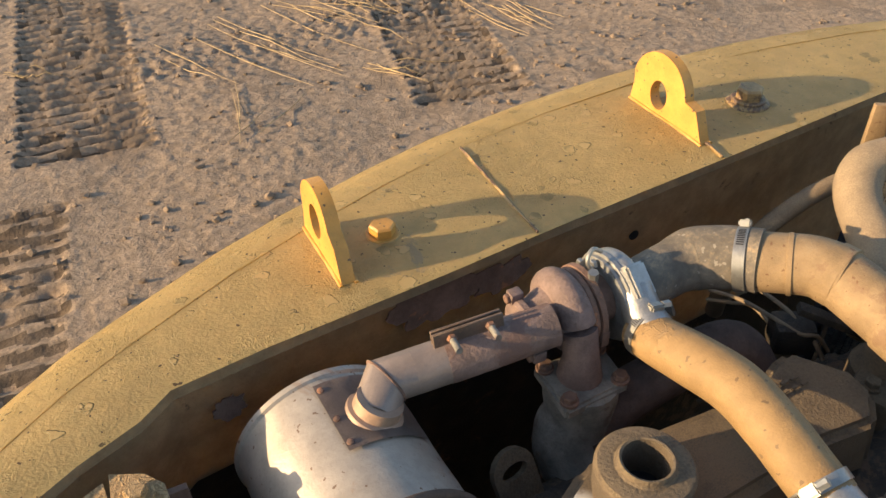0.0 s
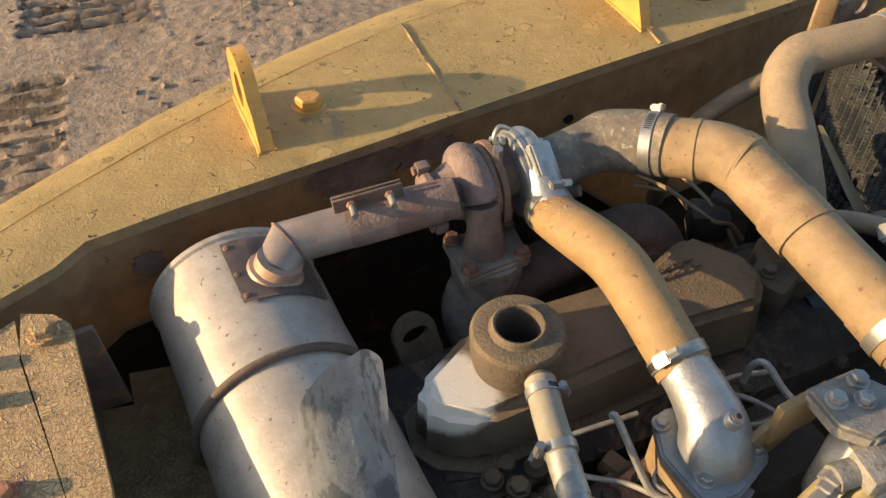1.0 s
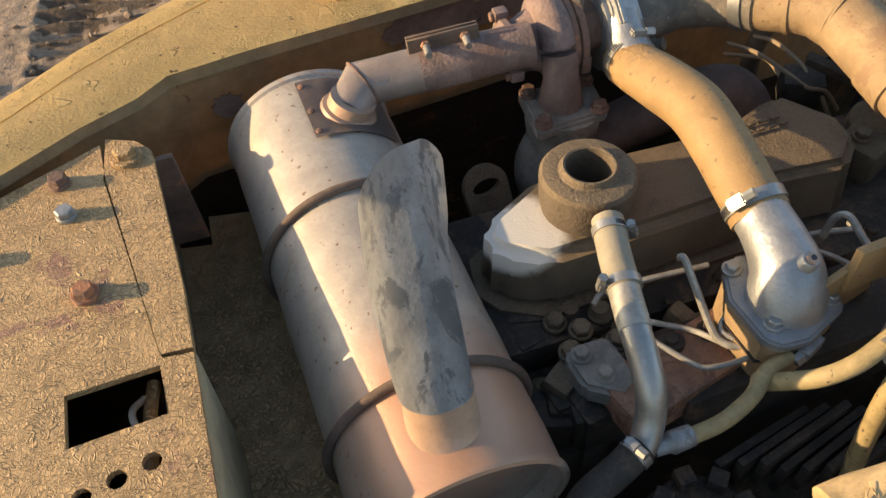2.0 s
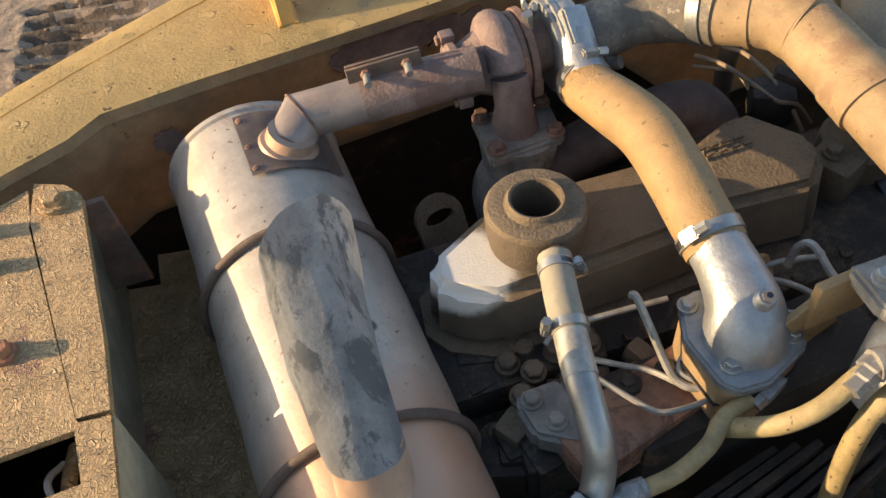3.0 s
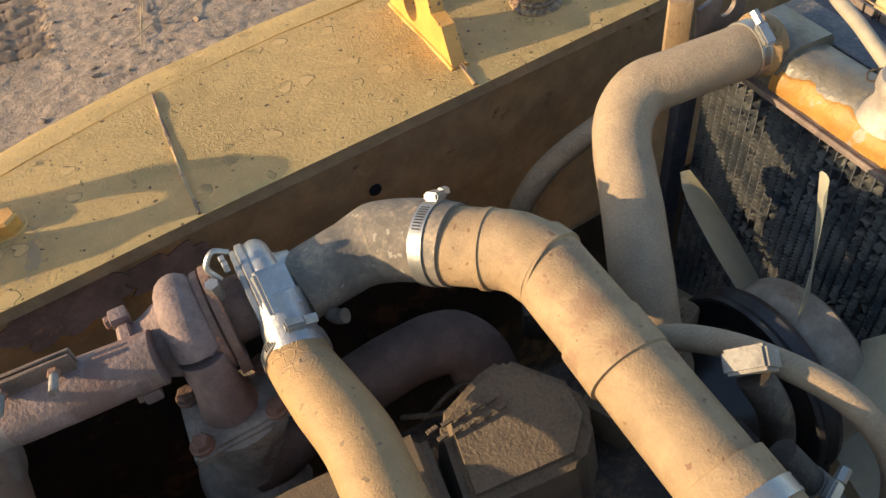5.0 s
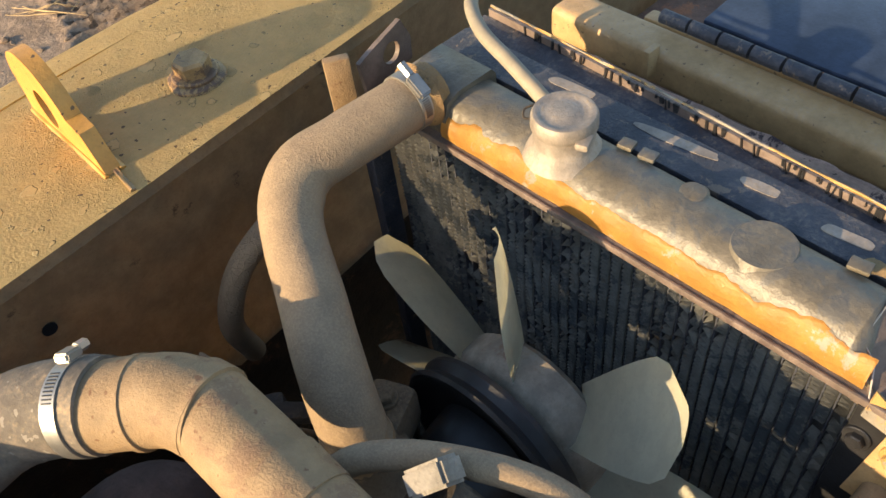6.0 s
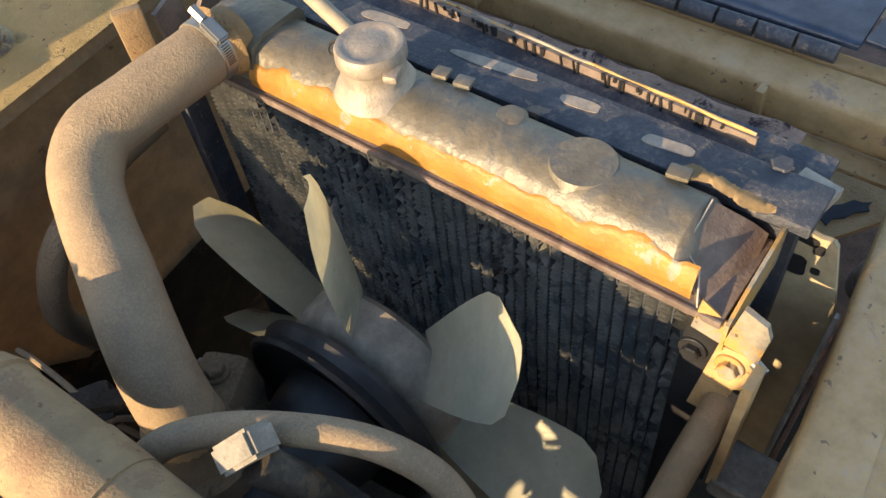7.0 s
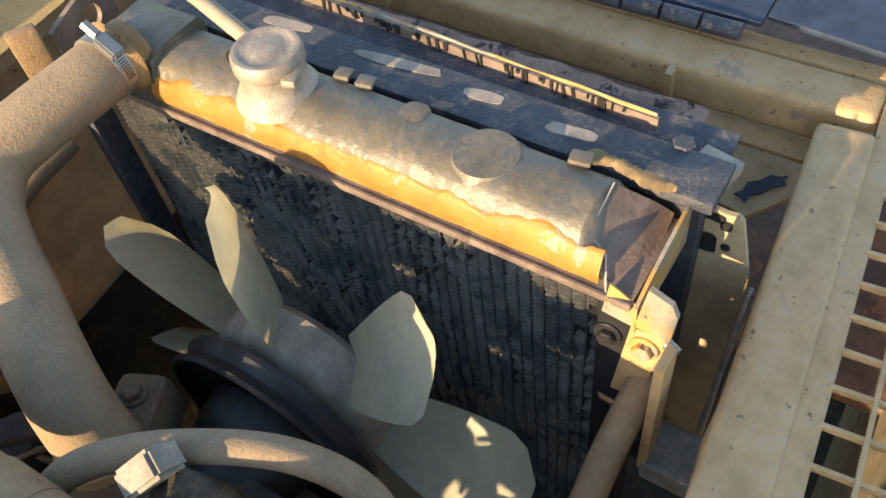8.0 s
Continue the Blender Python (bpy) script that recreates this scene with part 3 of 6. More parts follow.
prism(bm, [(-0.022, 0.318), (-0.0225, 0.4), (-0.034, 0.61), (-0.05, 0.632), (-0.084, 0.648), (-0.09, 0.58), (-0.053, 0.32)], 0.012, pose(0, 0, Z1 - 0.012))
part("edge_strip", bm, M_plate, cross)
bm = bmesh.new()
prism(bm, [(-0.034, Z1 - 0.013), (-0.014, Z1 - 0.013), (-0.007, 1.1), (-0.058, 1.1)], 0.008, Matrix(((1, 0, 0, 0), (0, 0, -1, 0.612), (0, 1, 0, 0), (0, 0, 0, 1))))
part("gusset", bm, M_rust, cross)
bm = bmesh.new()
block(bm, (-0.027, 0.1, Z1 - 0.13), (0.01, 0.44, 0.24), bevel=0.002)
part("side_flange", bm, M_wall, cross)
bm = bmesh.new()
block(bm, (-0.06, 0.3, Z1 - 0.4), (0.008, 0.7, 0.7))
part("side_flange", bm, M_wall, cross)
bm = bmesh.new()
prism(bm, [(-0.06, 0.12), (0.12, 0.12), (0.09, 0.68), (-0.012, 0.7), (-0.014, 0.645), (-0.07, 0.655)], 0.006, pose(0, 0, 1.035))
part("lower_shelf", bm, M_plate, cross, "dim dirty shelf plate below the floor plate")
hexbolt(cross, (-0.062, 0.605, Z1), (0, 0, 1), 0.022, M_plate, washer=0.018, turn=0.4)
hexbolt(cross, (-0.137, 0.588, Z1), (0, 0, 1), 0.019, M_rust, label="rusted hexagon bolt", washer=0.012)
hexbolt(cross, (-0.131, 0.534, Z1), (0, 0, 1), 0.018, M_galv, label="bare grey hexagon bolt", washer=0.011, turn=0.5)
hexbolt(cross, (-0.116, 0.416, Z1), (0, 0, 1), 0.02, M_rust, label="rusted hexagon bolt", washer=0.014, turn=0.2)
hexbolt(cross, (-0.225, 0.5, Z1), (0, 0, 1), 0.018, M_galv, washer=0.011, turn=0.5)
cable = thing("control_cable", (-0.085, 0.28, 1.1), "steel control rod with a grey wire under the cut-out", "control rod")
bm = bmesh.new()
tube(bm, [(-0.075, 0.33, 1.2), (-0.08, 0.28, 1.21), (-0.09, 0.2, 1.19)], 0.007, 10)
part("rod", bm, M_plate, cable)
bm = bmesh.new()
tube(bm, [(-0.083, 0.31, 1.21), (-0.092, 0.285, 1.225), (-0.085, 0.25, 1.21), (-0.1, 0.22, 1.19)], 0.0035, 8)
part("wire", bm, M_wire, cable)

# ---- muffler ----
AX = Vector((-0.055, 1, 0.065)).normalized()
MC = Vector((0.169, 0.4, 1.135))
MR = 0.107


def mu(y, ang=90.0, r=MR):
    """A point on the muffler at y, at an angle up from its +x side."""
    c = MC + AX * ((y - 0.4) / AX.y)
    x, _, z = (Vector((1, 0, 0)) - AX * AX.x).normalized(), None, AX.cross(Vector((-1, 0, 0))).normalized()
    if z.z < 0:
        z = -z
    a = radians(ang)
    return c + (x * math.cos(a) + z * math.sin(a)) * r


muffler = thing("muffler", mu(0.4, -90), "large round silver-tan exhaust muffler strapped with two bands", "muffler")
bm = bmesh.new()
o = mu(0.128, r=0)
L = (mu(0.69, r=0) - o).length
lathe(bm, o, AX, [(0.022, 0.01), (0.022, MR - 0.01), (0.004, MR - 0.006), (0, MR - 0.001), (0.002, MR + 0.003), (0.008, MR + 0.003), (0.012, MR)] +
      [(0.012 + (L - 0.03) * k / 14, MR + 0.0006 * math.sin(k * 2.1)) for k in range(1, 15)] +
      [(L - 0.012, MR), (L - 0.009, MR + 0.003), (L - 0.002, MR + 0.003), (L, MR - 0.001), (L - 0.006, MR - 0.008), (L - 0.012, 0.01)], 64)
stained(M_muffler, (0.46, 0.27, 0.18), Vector((0.19, 0.17, 1.22)) - BASE[muffler.name], (0.07, 0.17), 0.12)
stained(M_muffler, (0.07, 0.05, 0.04), mu(0.345, 62) - BASE[muffler.name], (0.004, 0.009), 0.012)
part("body", bm, M_muffler, muffler)
for y, tilt in ((0.478, 0.02), (0.232, 0.02)):
    bm = bmesh.new()
    pts = [mu(y + tilt * math.sin(radians(a)) * 0.4, a, MR + 0.004) for a in range(-80, 262, 12)]
    tube(bm, pts, 0.0052, 10, 3)
    part("strap", bm, M_band, muffler, "dark rusted round strap")
# saddle plate for the inlet
bm = bmesh.new()
grid = [[bm.verts.new(mu(0.57 + 0.1 * i / 6, a, MR + 0.0035)) for a in range(94, 28, -6)] for i in range(7)]
for a, b in zip(grid, grid[1:]):
    for k in range(len(a) - 1):
        bm.faces.new((a[k], a[k + 1], b[k + 1], b[k]))
bmesh.ops.solidify(bm, geom=bm.faces[:], thickness=0.003)
saddle = part("saddle_plate", bm, M_pipegrey, muffler, "thin riveted steel saddle plate")
for y in (0.58, 0.615, 0.66):
    bm = bmesh.new()
    p = mu(y, 91, MR + 0.003)
    lathe(bm, p, p - mu(y, r=0), [(0, 0.0045), (0.002, 0.004), (0.003, 0.001)], 10)
    part("rivet", bm, M_rust, saddle)
# inlet: a stub, mitred into the pipe
S0 = mu(0.612, 66, MR - 0.002)
SN = (S0 - mu(0.612, r=0)).normalized()
E0, E1 = Vector((0.238, 0.632, 1.262)), Vector((0.417, 0.61, 1.279))
PD = (E1 - E0).normalized()
bm = bmesh.new()
lathe(bm, S0, SN, [(0, 0.036), (0.004, 0.034), (0.006, 0.029), (0.02, 0.0285)], 28)
part("inlet_stub", bm, M_heat, muffler, "heat-tinted inlet stub")
exhaust = thing("exhaust_pipe", S0 + SN * 0.015, "heat-stained steel exhaust pipe joined by a bolted clamp", "exhaust pipe")
bm = bmesh.new()
J = E0 - PD * 0.012
d1 = (J - S0).normalized()
x1, y1, _ = basis(d1)
cutn = (d1 + PD).normalized()
rings = [[], [], []]
for k in range(32):
    a = 2 * math.pi * k / 32
    o1 = (x1 * math.cos(a) + y1 * math.sin(a)) * 0.0275
    vj = J + o1 - d1 * (o1.dot(cutn) / d1.dot(cutn))
    rings[0].append(bm.verts.new(S0 + o1))
    rings[1].append(bm.verts.new(vj))
    rings[2].append(bm.verts.new(vj + PD * ((E0 + PD * 0.05 - vj).dot(PD))))
for a, b in zip(rings, rings[1:]):
    for k in range(32):
        bm.faces.new((a[k], a[(k + 1) % 32], b[(k + 1) % 32], b[k]))
part("elbow", bm, M_pipegrey, exhaust, "mitred grey steel elbow", sharp=25)
bm = bmesh.new()
seam = []
for k in range(33):
    a = 2 * math.pi * k / 32
    o1 = (x1 * math.cos(a) + y1 * math.sin(a)) * 0.0278
    seam.append(J + o1 - d1 * (o1.dot(cutn) / d1.dot(cutn)))
tube(bm, seam, 0.0016, 6, 1, wob=0.5)
part("mitre_weld", bm, M_rust, exhaust)
bm = bmesh.new()
rod(bm, E0 + PD * 0.022, E0.lerp(E1, 0.5), 0.0278, 28)
part("pipe", bm, M_pipegrey, exhaust)
bm = bmesh.new()
tube(bm, [E0.lerp(E1, 0.34), E0.lerp(E1, 0.42), E0.lerp(E1, 0.7), E1, E1 + PD * 0.02], [0.0285, 0.0288, 0.0285, 0.0272, 0.0272], 28, 3)
part("sleeve", bm, M_turbine, exhaust, "purple-brown heat-stained sleeve")
# clamp: two flat ears with two studs
up = PD.cross(Vector((0, -1, 0))).normalized()
if up.z < 0:
    up = -up
back = up.cross(PD).normalized()
if back.y < 0:
    back = -back
ear_dir = (up * 1.0 + back * 0.15).normalized()
q = E0.lerp(E1, 0.52)
for k, off in enumerate((-0.004, 0.004)):
    bm = bmesh.new()
    m = axes(q + ear_dir * 0.034 + ear_dir.cross(PD) * off, PD, ear_dir.cross(PD))
    bmesh.ops.create_cube(bm, size=1.0, matrix=m @ Matrix.Diagonal((0.088, 0.022, 0.0045, 1)))
    bmesh.ops.bevel(bm, geom=bm.edges[:], offset=0.001, segments=1, affect="EDGES")
    part("clamp_ear", bm, M_band, exhaust, "flat rusted clamp ear")
for s in (-0.022, 0.026):
    c0 = q + PD * s + ear_dir * 0.035
    side = ear_dir.cross(PD)
    if side.y > 0:
        side = -side
    bm = bmesh.new()
    rod(bm, c0 - side * 0.012, c0 + side * 0.034, 0.0042, 10)
    st = part("stud", bm, M_cast, exhaust, "threaded stud")
    hexbolt(exhaust, c0 + side * 0.007, side, 0.011, M_rust, name="nut")

# exhaust outlet: a bevel-cut stack on a collar
SB, ST = Vector((0.181, 0.18, 1.2)), Vector((0.186, 0.3, 1.5))
stack = thing("exhaust_stack", SB, "dented galvanised exhaust stack with a slant-cut flattened top", "exhaust stack")
d = (ST - SB).normalized()
bm = bmesh.new()
lathe(bm, SB - d * 0.0, d, [(-0.012, 0.05), (0, 0.045), (0.008, 0.04), (0.02, 0.0355), (0.034, 0.0342), (0.066, 0.0335)], 32, wob=0.02)
part("collar", bm, M_heat, stack, "orange heat-tinted collar")
x, y, z = basis(d, (1, 0, 0))
bm = bmesh.new()
rings = []
H = (ST - SB).length
for i in range(23):
    f = i / 22
    ring = []
    for j in range(40):
        a = 2 * math.pi * j / 40
        dirv = Vector((math.cos(a), math.sin(a), 0))
        fold = math.exp(-((math.degrees(a) - 282) / 16) ** 2) - 0.55 * math.exp(-((math.degrees(a) - 318) / 22) ** 2)
        r = 0.0352 + 0.0042 * f * fold + 0.0022 * noise.noise(Vector((math.cos(a) * 1.5, math.sin(a) * 1.5, f * 5)))
        v = Vector((1, 0, 0)) * math.cos(a) * r * (1 + 0.06 * f) + (d.cross(Vector((1, 0, 0)))).normalized() * math.sin(a) * r * (1 - 0.1 * f)
        cut = 0.1 * (0.5 + 0.5 * math.sin(a)) + 0.008 + 0.022 * (0.5 - 0.5 * math.cos(a))
        h = 0.056 + (H - 0.056 - cut) * f
        bend = Vector((-0.004, 0.006, 0)) * math.sin(f * math.pi)
        ring.append(bm.verts.new(SB + d * h + v + bend))
    rings.append(ring)
for a, b in zip(rings, rings[1:]):
    for k in range(40):
        bm.faces.new((a[k], a[(k + 1) % 40], b[(k + 1) % 40], b[k]))
bmesh.ops.solidify(bm, geom=bm.faces[:], thickness=0.002)
part("pipe", bm, M_stack, stack, "streaked grey steel pipe")

# ---- turbocharger ----
TX = Vector((1, -0.02, 0.05)).normalized()
TC = Vector((0.46, 0.642, 1.258))
turbo = thing("turbocharger", (0.47, 0.6, 1.15), "rust-pink turbine casting with a bright aluminium compressor", "turbocharger")


def scroll(bm, c, axis, big, tubes, start, sweep, seg=16, n=40):
    """A volute: a tube wound round an axis whose bore grows along the way."""
    x, y, z = basis(axis, (0, 0, 1))
    rings = []
    for i in range(n + 1):
        f = i / n
        a = radians(start + sweep * f)
        rad = x * math.cos(a) + y * math.sin(a)
        tr = tubes[0] + (tubes[1] - tubes[0]) * f
        ctr = Vector(c) + rad * big
        rings.append([bm.verts.new(ctr + (rad * math.cos(b) + z * math.sin(b)) * tr) for b in (2 * math.pi * k / seg for k in range(seg))])
    for a, b in zip(rings, rings[1:]):
        for k in range(seg):
            bm.faces.new((a[k], a[(k + 1) % seg], b[(k + 1) % seg], b[k]))
    bm.faces.new(rings[0][::-1])
    bm.faces.new(rings[-1])
    return bm


bm = bmesh.new()
scroll(bm, TC + TX * 0.012, TX, 0.04, (0.013, 0.0235), 190, 330)
lathe(bm, TC - TX * 0.044, TX, [(0, 0.03), (0.012, 0.031), (0.02, 0.034), (0.04, 0.042), (0.066, 0.05), (0.072, 0.046)], 32)
tube(bm, [TC + Vector((0.012, -0.04, 0.006)), TC + Vector((0.013, -0.05, -0.03)), TC + Vector((0.015, -0.05, -0.075))], [0.0235, 0.023, 0.031], 18, 5)
part("turbine_housing", bm, M_turbine, turbo)
bm = bmesh.new()
lathe(bm, TC - TX * 0.05, TX, [(0, 0.033), (0.004, 0.037), (0.012, 0.037), (0.014, 0.033)], 32)
outlet = part("outlet_flange", bm, M_turbine, turbo)
for a in (60, 200, 320):
    ra = radians(a)
    p = TC - TX * 0.048 + Vector((0, math.cos(ra), math.sin(ra))) * 0.041
    bm = bmesh.new()
    block(bm, p + TX * 0.004, (0.018, 0.016, 0.016), bevel=0.003)
    part("lug", bm, M_turbine, outlet)
    hexbolt(turbo, p - TX * 0.004, -TX, 0.012, M_rust)
# foot
bm = bmesh.new()
prism(bm, [(0.425, 0.545), (0.525, 0.552), (0.532, 0.628), (0.43, 0.632)], 0.018, pose(0, 0, 1.172))
bmesh.ops.bevel(bm, geom=bm.edges[:], offset=0.004, segments=2, affect="EDGES")
part("foot_flange", bm, M_cast, turbo, "grey square foot flange")
for p in ((0.437, 0.558), (0.515, 0.56), (0.52, 0.618), (0.44, 0.62)):
    hexbolt(turbo, (*p, 1.19), (0, 0, 1), 0.017, M_rust, washer=0.012, turn=p[0] * 30)
bm = bmesh.new()
tube(bm, [(0.478, 0.59, 1.178), (0.475, 0.585, 1.13), (0.465, 0.58, 1.09), (0.47, 0.56, 1.05)], [0.05, 0.046, 0.05, 0.055], 20, 5, wob=0.1)
part("pedestal", bm, M_cast, turbo)
# bearing housing and clamp ring
bm = bmesh.new()
lathe(bm, TC + TX * 0.026, TX, [(0, 0.047), (0.006, 0.052), (0.012, 0.052), (0.016, 0.045), (0.02, 0.034), (0.05, 0.033), (0.054, 0.05)], 32)
part("bearing_housing", bm, M_rust, turbo)
bm = bmesh.new()
lathe(bm, TC + TX * 0.04, TX, [(0, 0.05), (0.001, 0.054), (0.009, 0.054), (0.01, 0.05)], 36)
part("clamp_ring", bm, M_rust, turbo)
bm = bmesh.new()
block(bm, TC + TX * 0.045 + Vector((0, -0.048, -0.018)), (0.012, 0.014, 0.024), bevel=0.002)
part("clamp_bolt", bm, M_rust, turbo)
# compressor
CC = TC + TX * 0.098 + Vector((0, 0, -0.004))
bm = bmesh.new()
scroll(bm, CC, TX, 0.047, (0.013, 0.024), 15, 340)
lathe(bm, CC - TX * 0.02, TX, [(0, 0.05), (0.004, 0.062), (0.01, 0.062), (0.022, 0.05), (0.034, 0.04), (0.05, 0.037), (0.052, 0.034)], 36)
tube(bm, [CC + Vector((0.0, -0.03, 0.035)), CC + Vector((-0.003, -0.055, 0.012)), CC + Vector((-0.005, -0.083, 0.0))], [0.022, 0.026, 0.028], 18, 5)
part("compressor_housing", bm, M_alu, turbo, "bright cast aluminium compressor housing")
bm = bmesh.new()
m = axes(CC + Vector((0.0, -0.036, 0.045)), TX, (0.25, -0.6, 0.75))
bmesh.ops.create_cube(bm, size=1.0, matrix=m @ Matrix.Diagonal((0.034, 0.046, 0.016, 1)))
bmesh.ops.bevel(bm, geom=bm.edges[:], offset=0.003, segments=2, affect="EDGES")
part("pad", bm, M_alu, turbo, "flat aluminium mounting pad")
bm = bmesh.new()
lathe(bm, CC - TX * 0.024, TX, [(0, 0.05), (0.001, 0.058), (0.006, 0.058), (0.007, 0.05)], 32)
part("back_plate", bm, M_galv, turbo)
for a in (40, 75):
    ra = radians(a)
    p = CC - TX * 0.03 + Vector((0, math.cos(ra) * 0.052, math.sin(ra) * 0.052))
    hexbolt(turbo, p, -TX, 0.012, M_chrome)
bm = bmesh.new()
tube(bm, [CC + Vector((-0.042, 0.0, 0.05)), CC + Vector((-0.05, 0.005, 0.066)), CC + Vector((-0.04, 0.01, 0.078)), CC + Vector((-0.026, 0.01, 0.07))], 0.003, 8)
part("oil_line", bm, M_chrome, turbo, "thin bent steel oil line")
bm = bmesh.new()
rod(bm, CC + Vector((-0.05, -0.01, 0.04)), CC + Vector((-0.052, -0.012, 0.062)), 0.007, 6)
part("oil_fitting", bm, M_chrome, turbo)

# ---- air inlet ----
inlet = thing("inlet_hose", (0.64, 0.64, 1.24), "dark grey rubber inlet hose powdered with dust", "rubber hose")
bm = bmesh.new()
tube(bm, [(0.582, 0.632, 1.262), (0.61, 0.635, 1.266), (0.645, 0.637, 1.27), (0.672, 0.634, 1.275), (0.69, 0.622, 1.281), (0.716, 0.596, 1.288), (0.733, 0.573, 1.293)],
     [0.037, 0.037, 0.0375, 0.043, 0.0425, 0.0425, 0.0425], 32, 6, wob=0.02)
part("hose", bm, M_inlet, inlet)
bm = bmesh.new()
tube(bm, [(0.6, 0.603, 1.243), (0.606, 0.594, 1.242), (0.612, 0.588, 1.246)], 0.008, 12)
part("knob", bm, M_inlet, inlet)
hose_clamp((0.72, 0.59, 1.289), (0.6, -0.77, 0.22), 0.0428, (0.25, 0.5, 0.8), width=0.015)
duct = thing("inlet_duct", (0.79, 0.3, 1.24), "tan dusty steel inlet duct with welded elbow segments", "steel duct")
bm = bmesh.new()
D = [Vector(p) for p in ((0.727, 0.58, 1.29), (0.752, 0.553, 1.297), (0.776, 0.524, 1.303), (0.79, 0.49, 1.303))]
tube(bm, D, 0.0395, 32, 3)
part("elbow", bm, M_pipe, duct)
bm = bmesh.new()
tube(bm, [(0.789, 0.5, 1.302), (0.795, 0.37, 1.286), (0.8, 0.2, 1.266), (0.803, 0.06, 1.246), (0.804, -0.1, 1.223)], 0.0388, 32, 4, wob=0.01)
part("pipe", bm, M_pipe, duct)
for c, a, r, w in (((0.757, 0.547, 1.298), (0.66, -0.74, 0.2), 0.0412, 0.008), ((0.788, 0.5, 1.302), (0.25, -0.96, -0.02), 0.0412, 0.022), ((0.793, 0.392, 1.289), (0.03, -1, -0.14), 0.0412, 0.045), ((0.8, 0.232, 1.271), (0.03, -1, -0.14), 0.042, 0.06)):
    bm = bmesh.new()
    v = Vector(a).normalized()
    lathe(bm, Vector(c) - v * w / 2, v, [(0, r - 0.004), (0.001, r), (w - 0.001, r), (w, r - 0.004)], 32)
    part("collar", bm, M_pipe, duct)
hose_clamp((0.8, 0.225, 1.27), (0.03, -1, -0.14), 0.0424, (0.9, 0, -0.4), width=0.016)

# ---- charge air hose and elbow ----
charge = thing("charge_hose", (0.555, 0.43, 1.23), "ochre rubber charge-air hose with a gentle S bend", "rubber hose")
bm = bmesh.new()
tube(bm, [(0.553, 0.575, 1.25), (0.551, 0.545, 1.256), (0.556, 0.49, 1.27), (0.563, 0.43, 1.279), (0.561, 0.37, 1.276), (0.561, 0.32, 1.263), (0.562, 0.283, 1.251)],
     [0.031, 0.0315, 0.033, 0.033, 0.0325, 0.032, 0.032], 32, 6, wob=0.015)
part("hose", bm, M_orange, charge)
hose_clamp((0.552, 0.563, 1.253), (0, -1, 0.15), 0.0325, (0.2, 0.1, 1))
hose_clamp((0.562, 0.297, 1.256), (0, -1, -0.35), 0.0328, (-0.75, 0, 0.6))
elbow = thing("intake_elbow", (0.55, 0.21, 1.2), "cast aluminium intake elbow bolted to the manifold", "intake elbow")
bm = bmesh.new()
tube(bm, [(0.562, 0.3, 1.256), (0.561, 0.27, 1.252), (0.558, 0.243, 1.249), (0.555, 0.22, 1.241), (0.552, 0.207, 1.224), (0.551, 0.203, 1.2)], [0.0295, 0.0298, 0.032, 0.036, 0.04, 0.044], 32, 6)
part("body", bm, M_alu, elbow)
bm = bmesh.new()
prism(bm, [(0.503, 0.165), (0.515, 0.152), (0.545, 0.15), (0.598, 0.172), (0.604, 0.188), (0.592, 0.252), (0.58, 0.262), (0.53, 0.268), (0.512, 0.258), (0.497, 0.22)], 0.014, pose(0, 0, 1.204))
bmesh.ops.bevel(bm, geom=[e for e in bm.edges if len(e.link_faces) == 2 and e.calc_face_angle(0) > 0.5], offset=0.003, segments=2, affect="EDGES")
part("flange", bm, M_alu, elbow)
for p in ((0.518, 0.252), (0.521, 0.178), (0.59, 0.186), (0.576, 0.246)):
    hexbolt(elbow, (*p, 1.218), (0, 0, 1), 0.013, M_chrome, washer=0.0105, turn=p[1] * 20)
bm = bmesh.new()
lathe(bm, (0.556, 0.204, 1.262), (0.1, -0.25, 1), [(0, 0.012), (0.004, 0.0105), (0.016, 0.0095), (0.018, 0.008)], 18)
boss = part("plug_boss", bm, M_alu, elbow)
bm = bmesh.new()
lathe(bm, (0.5578, 0.1995, 1.278), (0.1, -0.25, 1), [(0, 0.0065), (0.004, 0.0065), (0.005, 0.005)], 6)
part("plug", bm, M_heat, elbow, "brown threaded plug")
bm = bmesh.new()
lathe(bm, (0.5583, 0.1982, 1.283), (0.1, -0.25, 1), [(0, 0.003), (0.0006, 0.003)], 10)
part("socket", bm, M_black, boss)
spacer = thing("intake_spacer", (0.55, 0.21, 1.14), "ochre painted spacer block under the intake elbow", "spacer block")
bm = bmesh.new()
prism(bm, [(0.505, 0.168), (0.518, 0.155), (0.545, 0.153), (0.594, 0.174), (0.6, 0.19), (0.588, 0.25), (0.576, 0.259), (0.53, 0.264), (0.514, 0.255), (0.5, 0.22)], 0.055, pose(0, 0, 1.148))
part("body", bm, M_pipe, spacer)
bm = bmesh.new()
prism(bm, [(0.503, 0.166), (0.545, 0.151), (0.598, 0.173), (0.59, 0.252), (0.53, 0.267), (0.498, 0.22)], 0.003, pose(0, 0, 1.175))
part("gasket", bm, M_black, spacer)

# ---- rocker cover with oil filler ----
rocker = thing("rocker_cover", (0.5, 0.4, 1.1), "dust-caked rocker cover with a pale bare corner", "rocker cover")


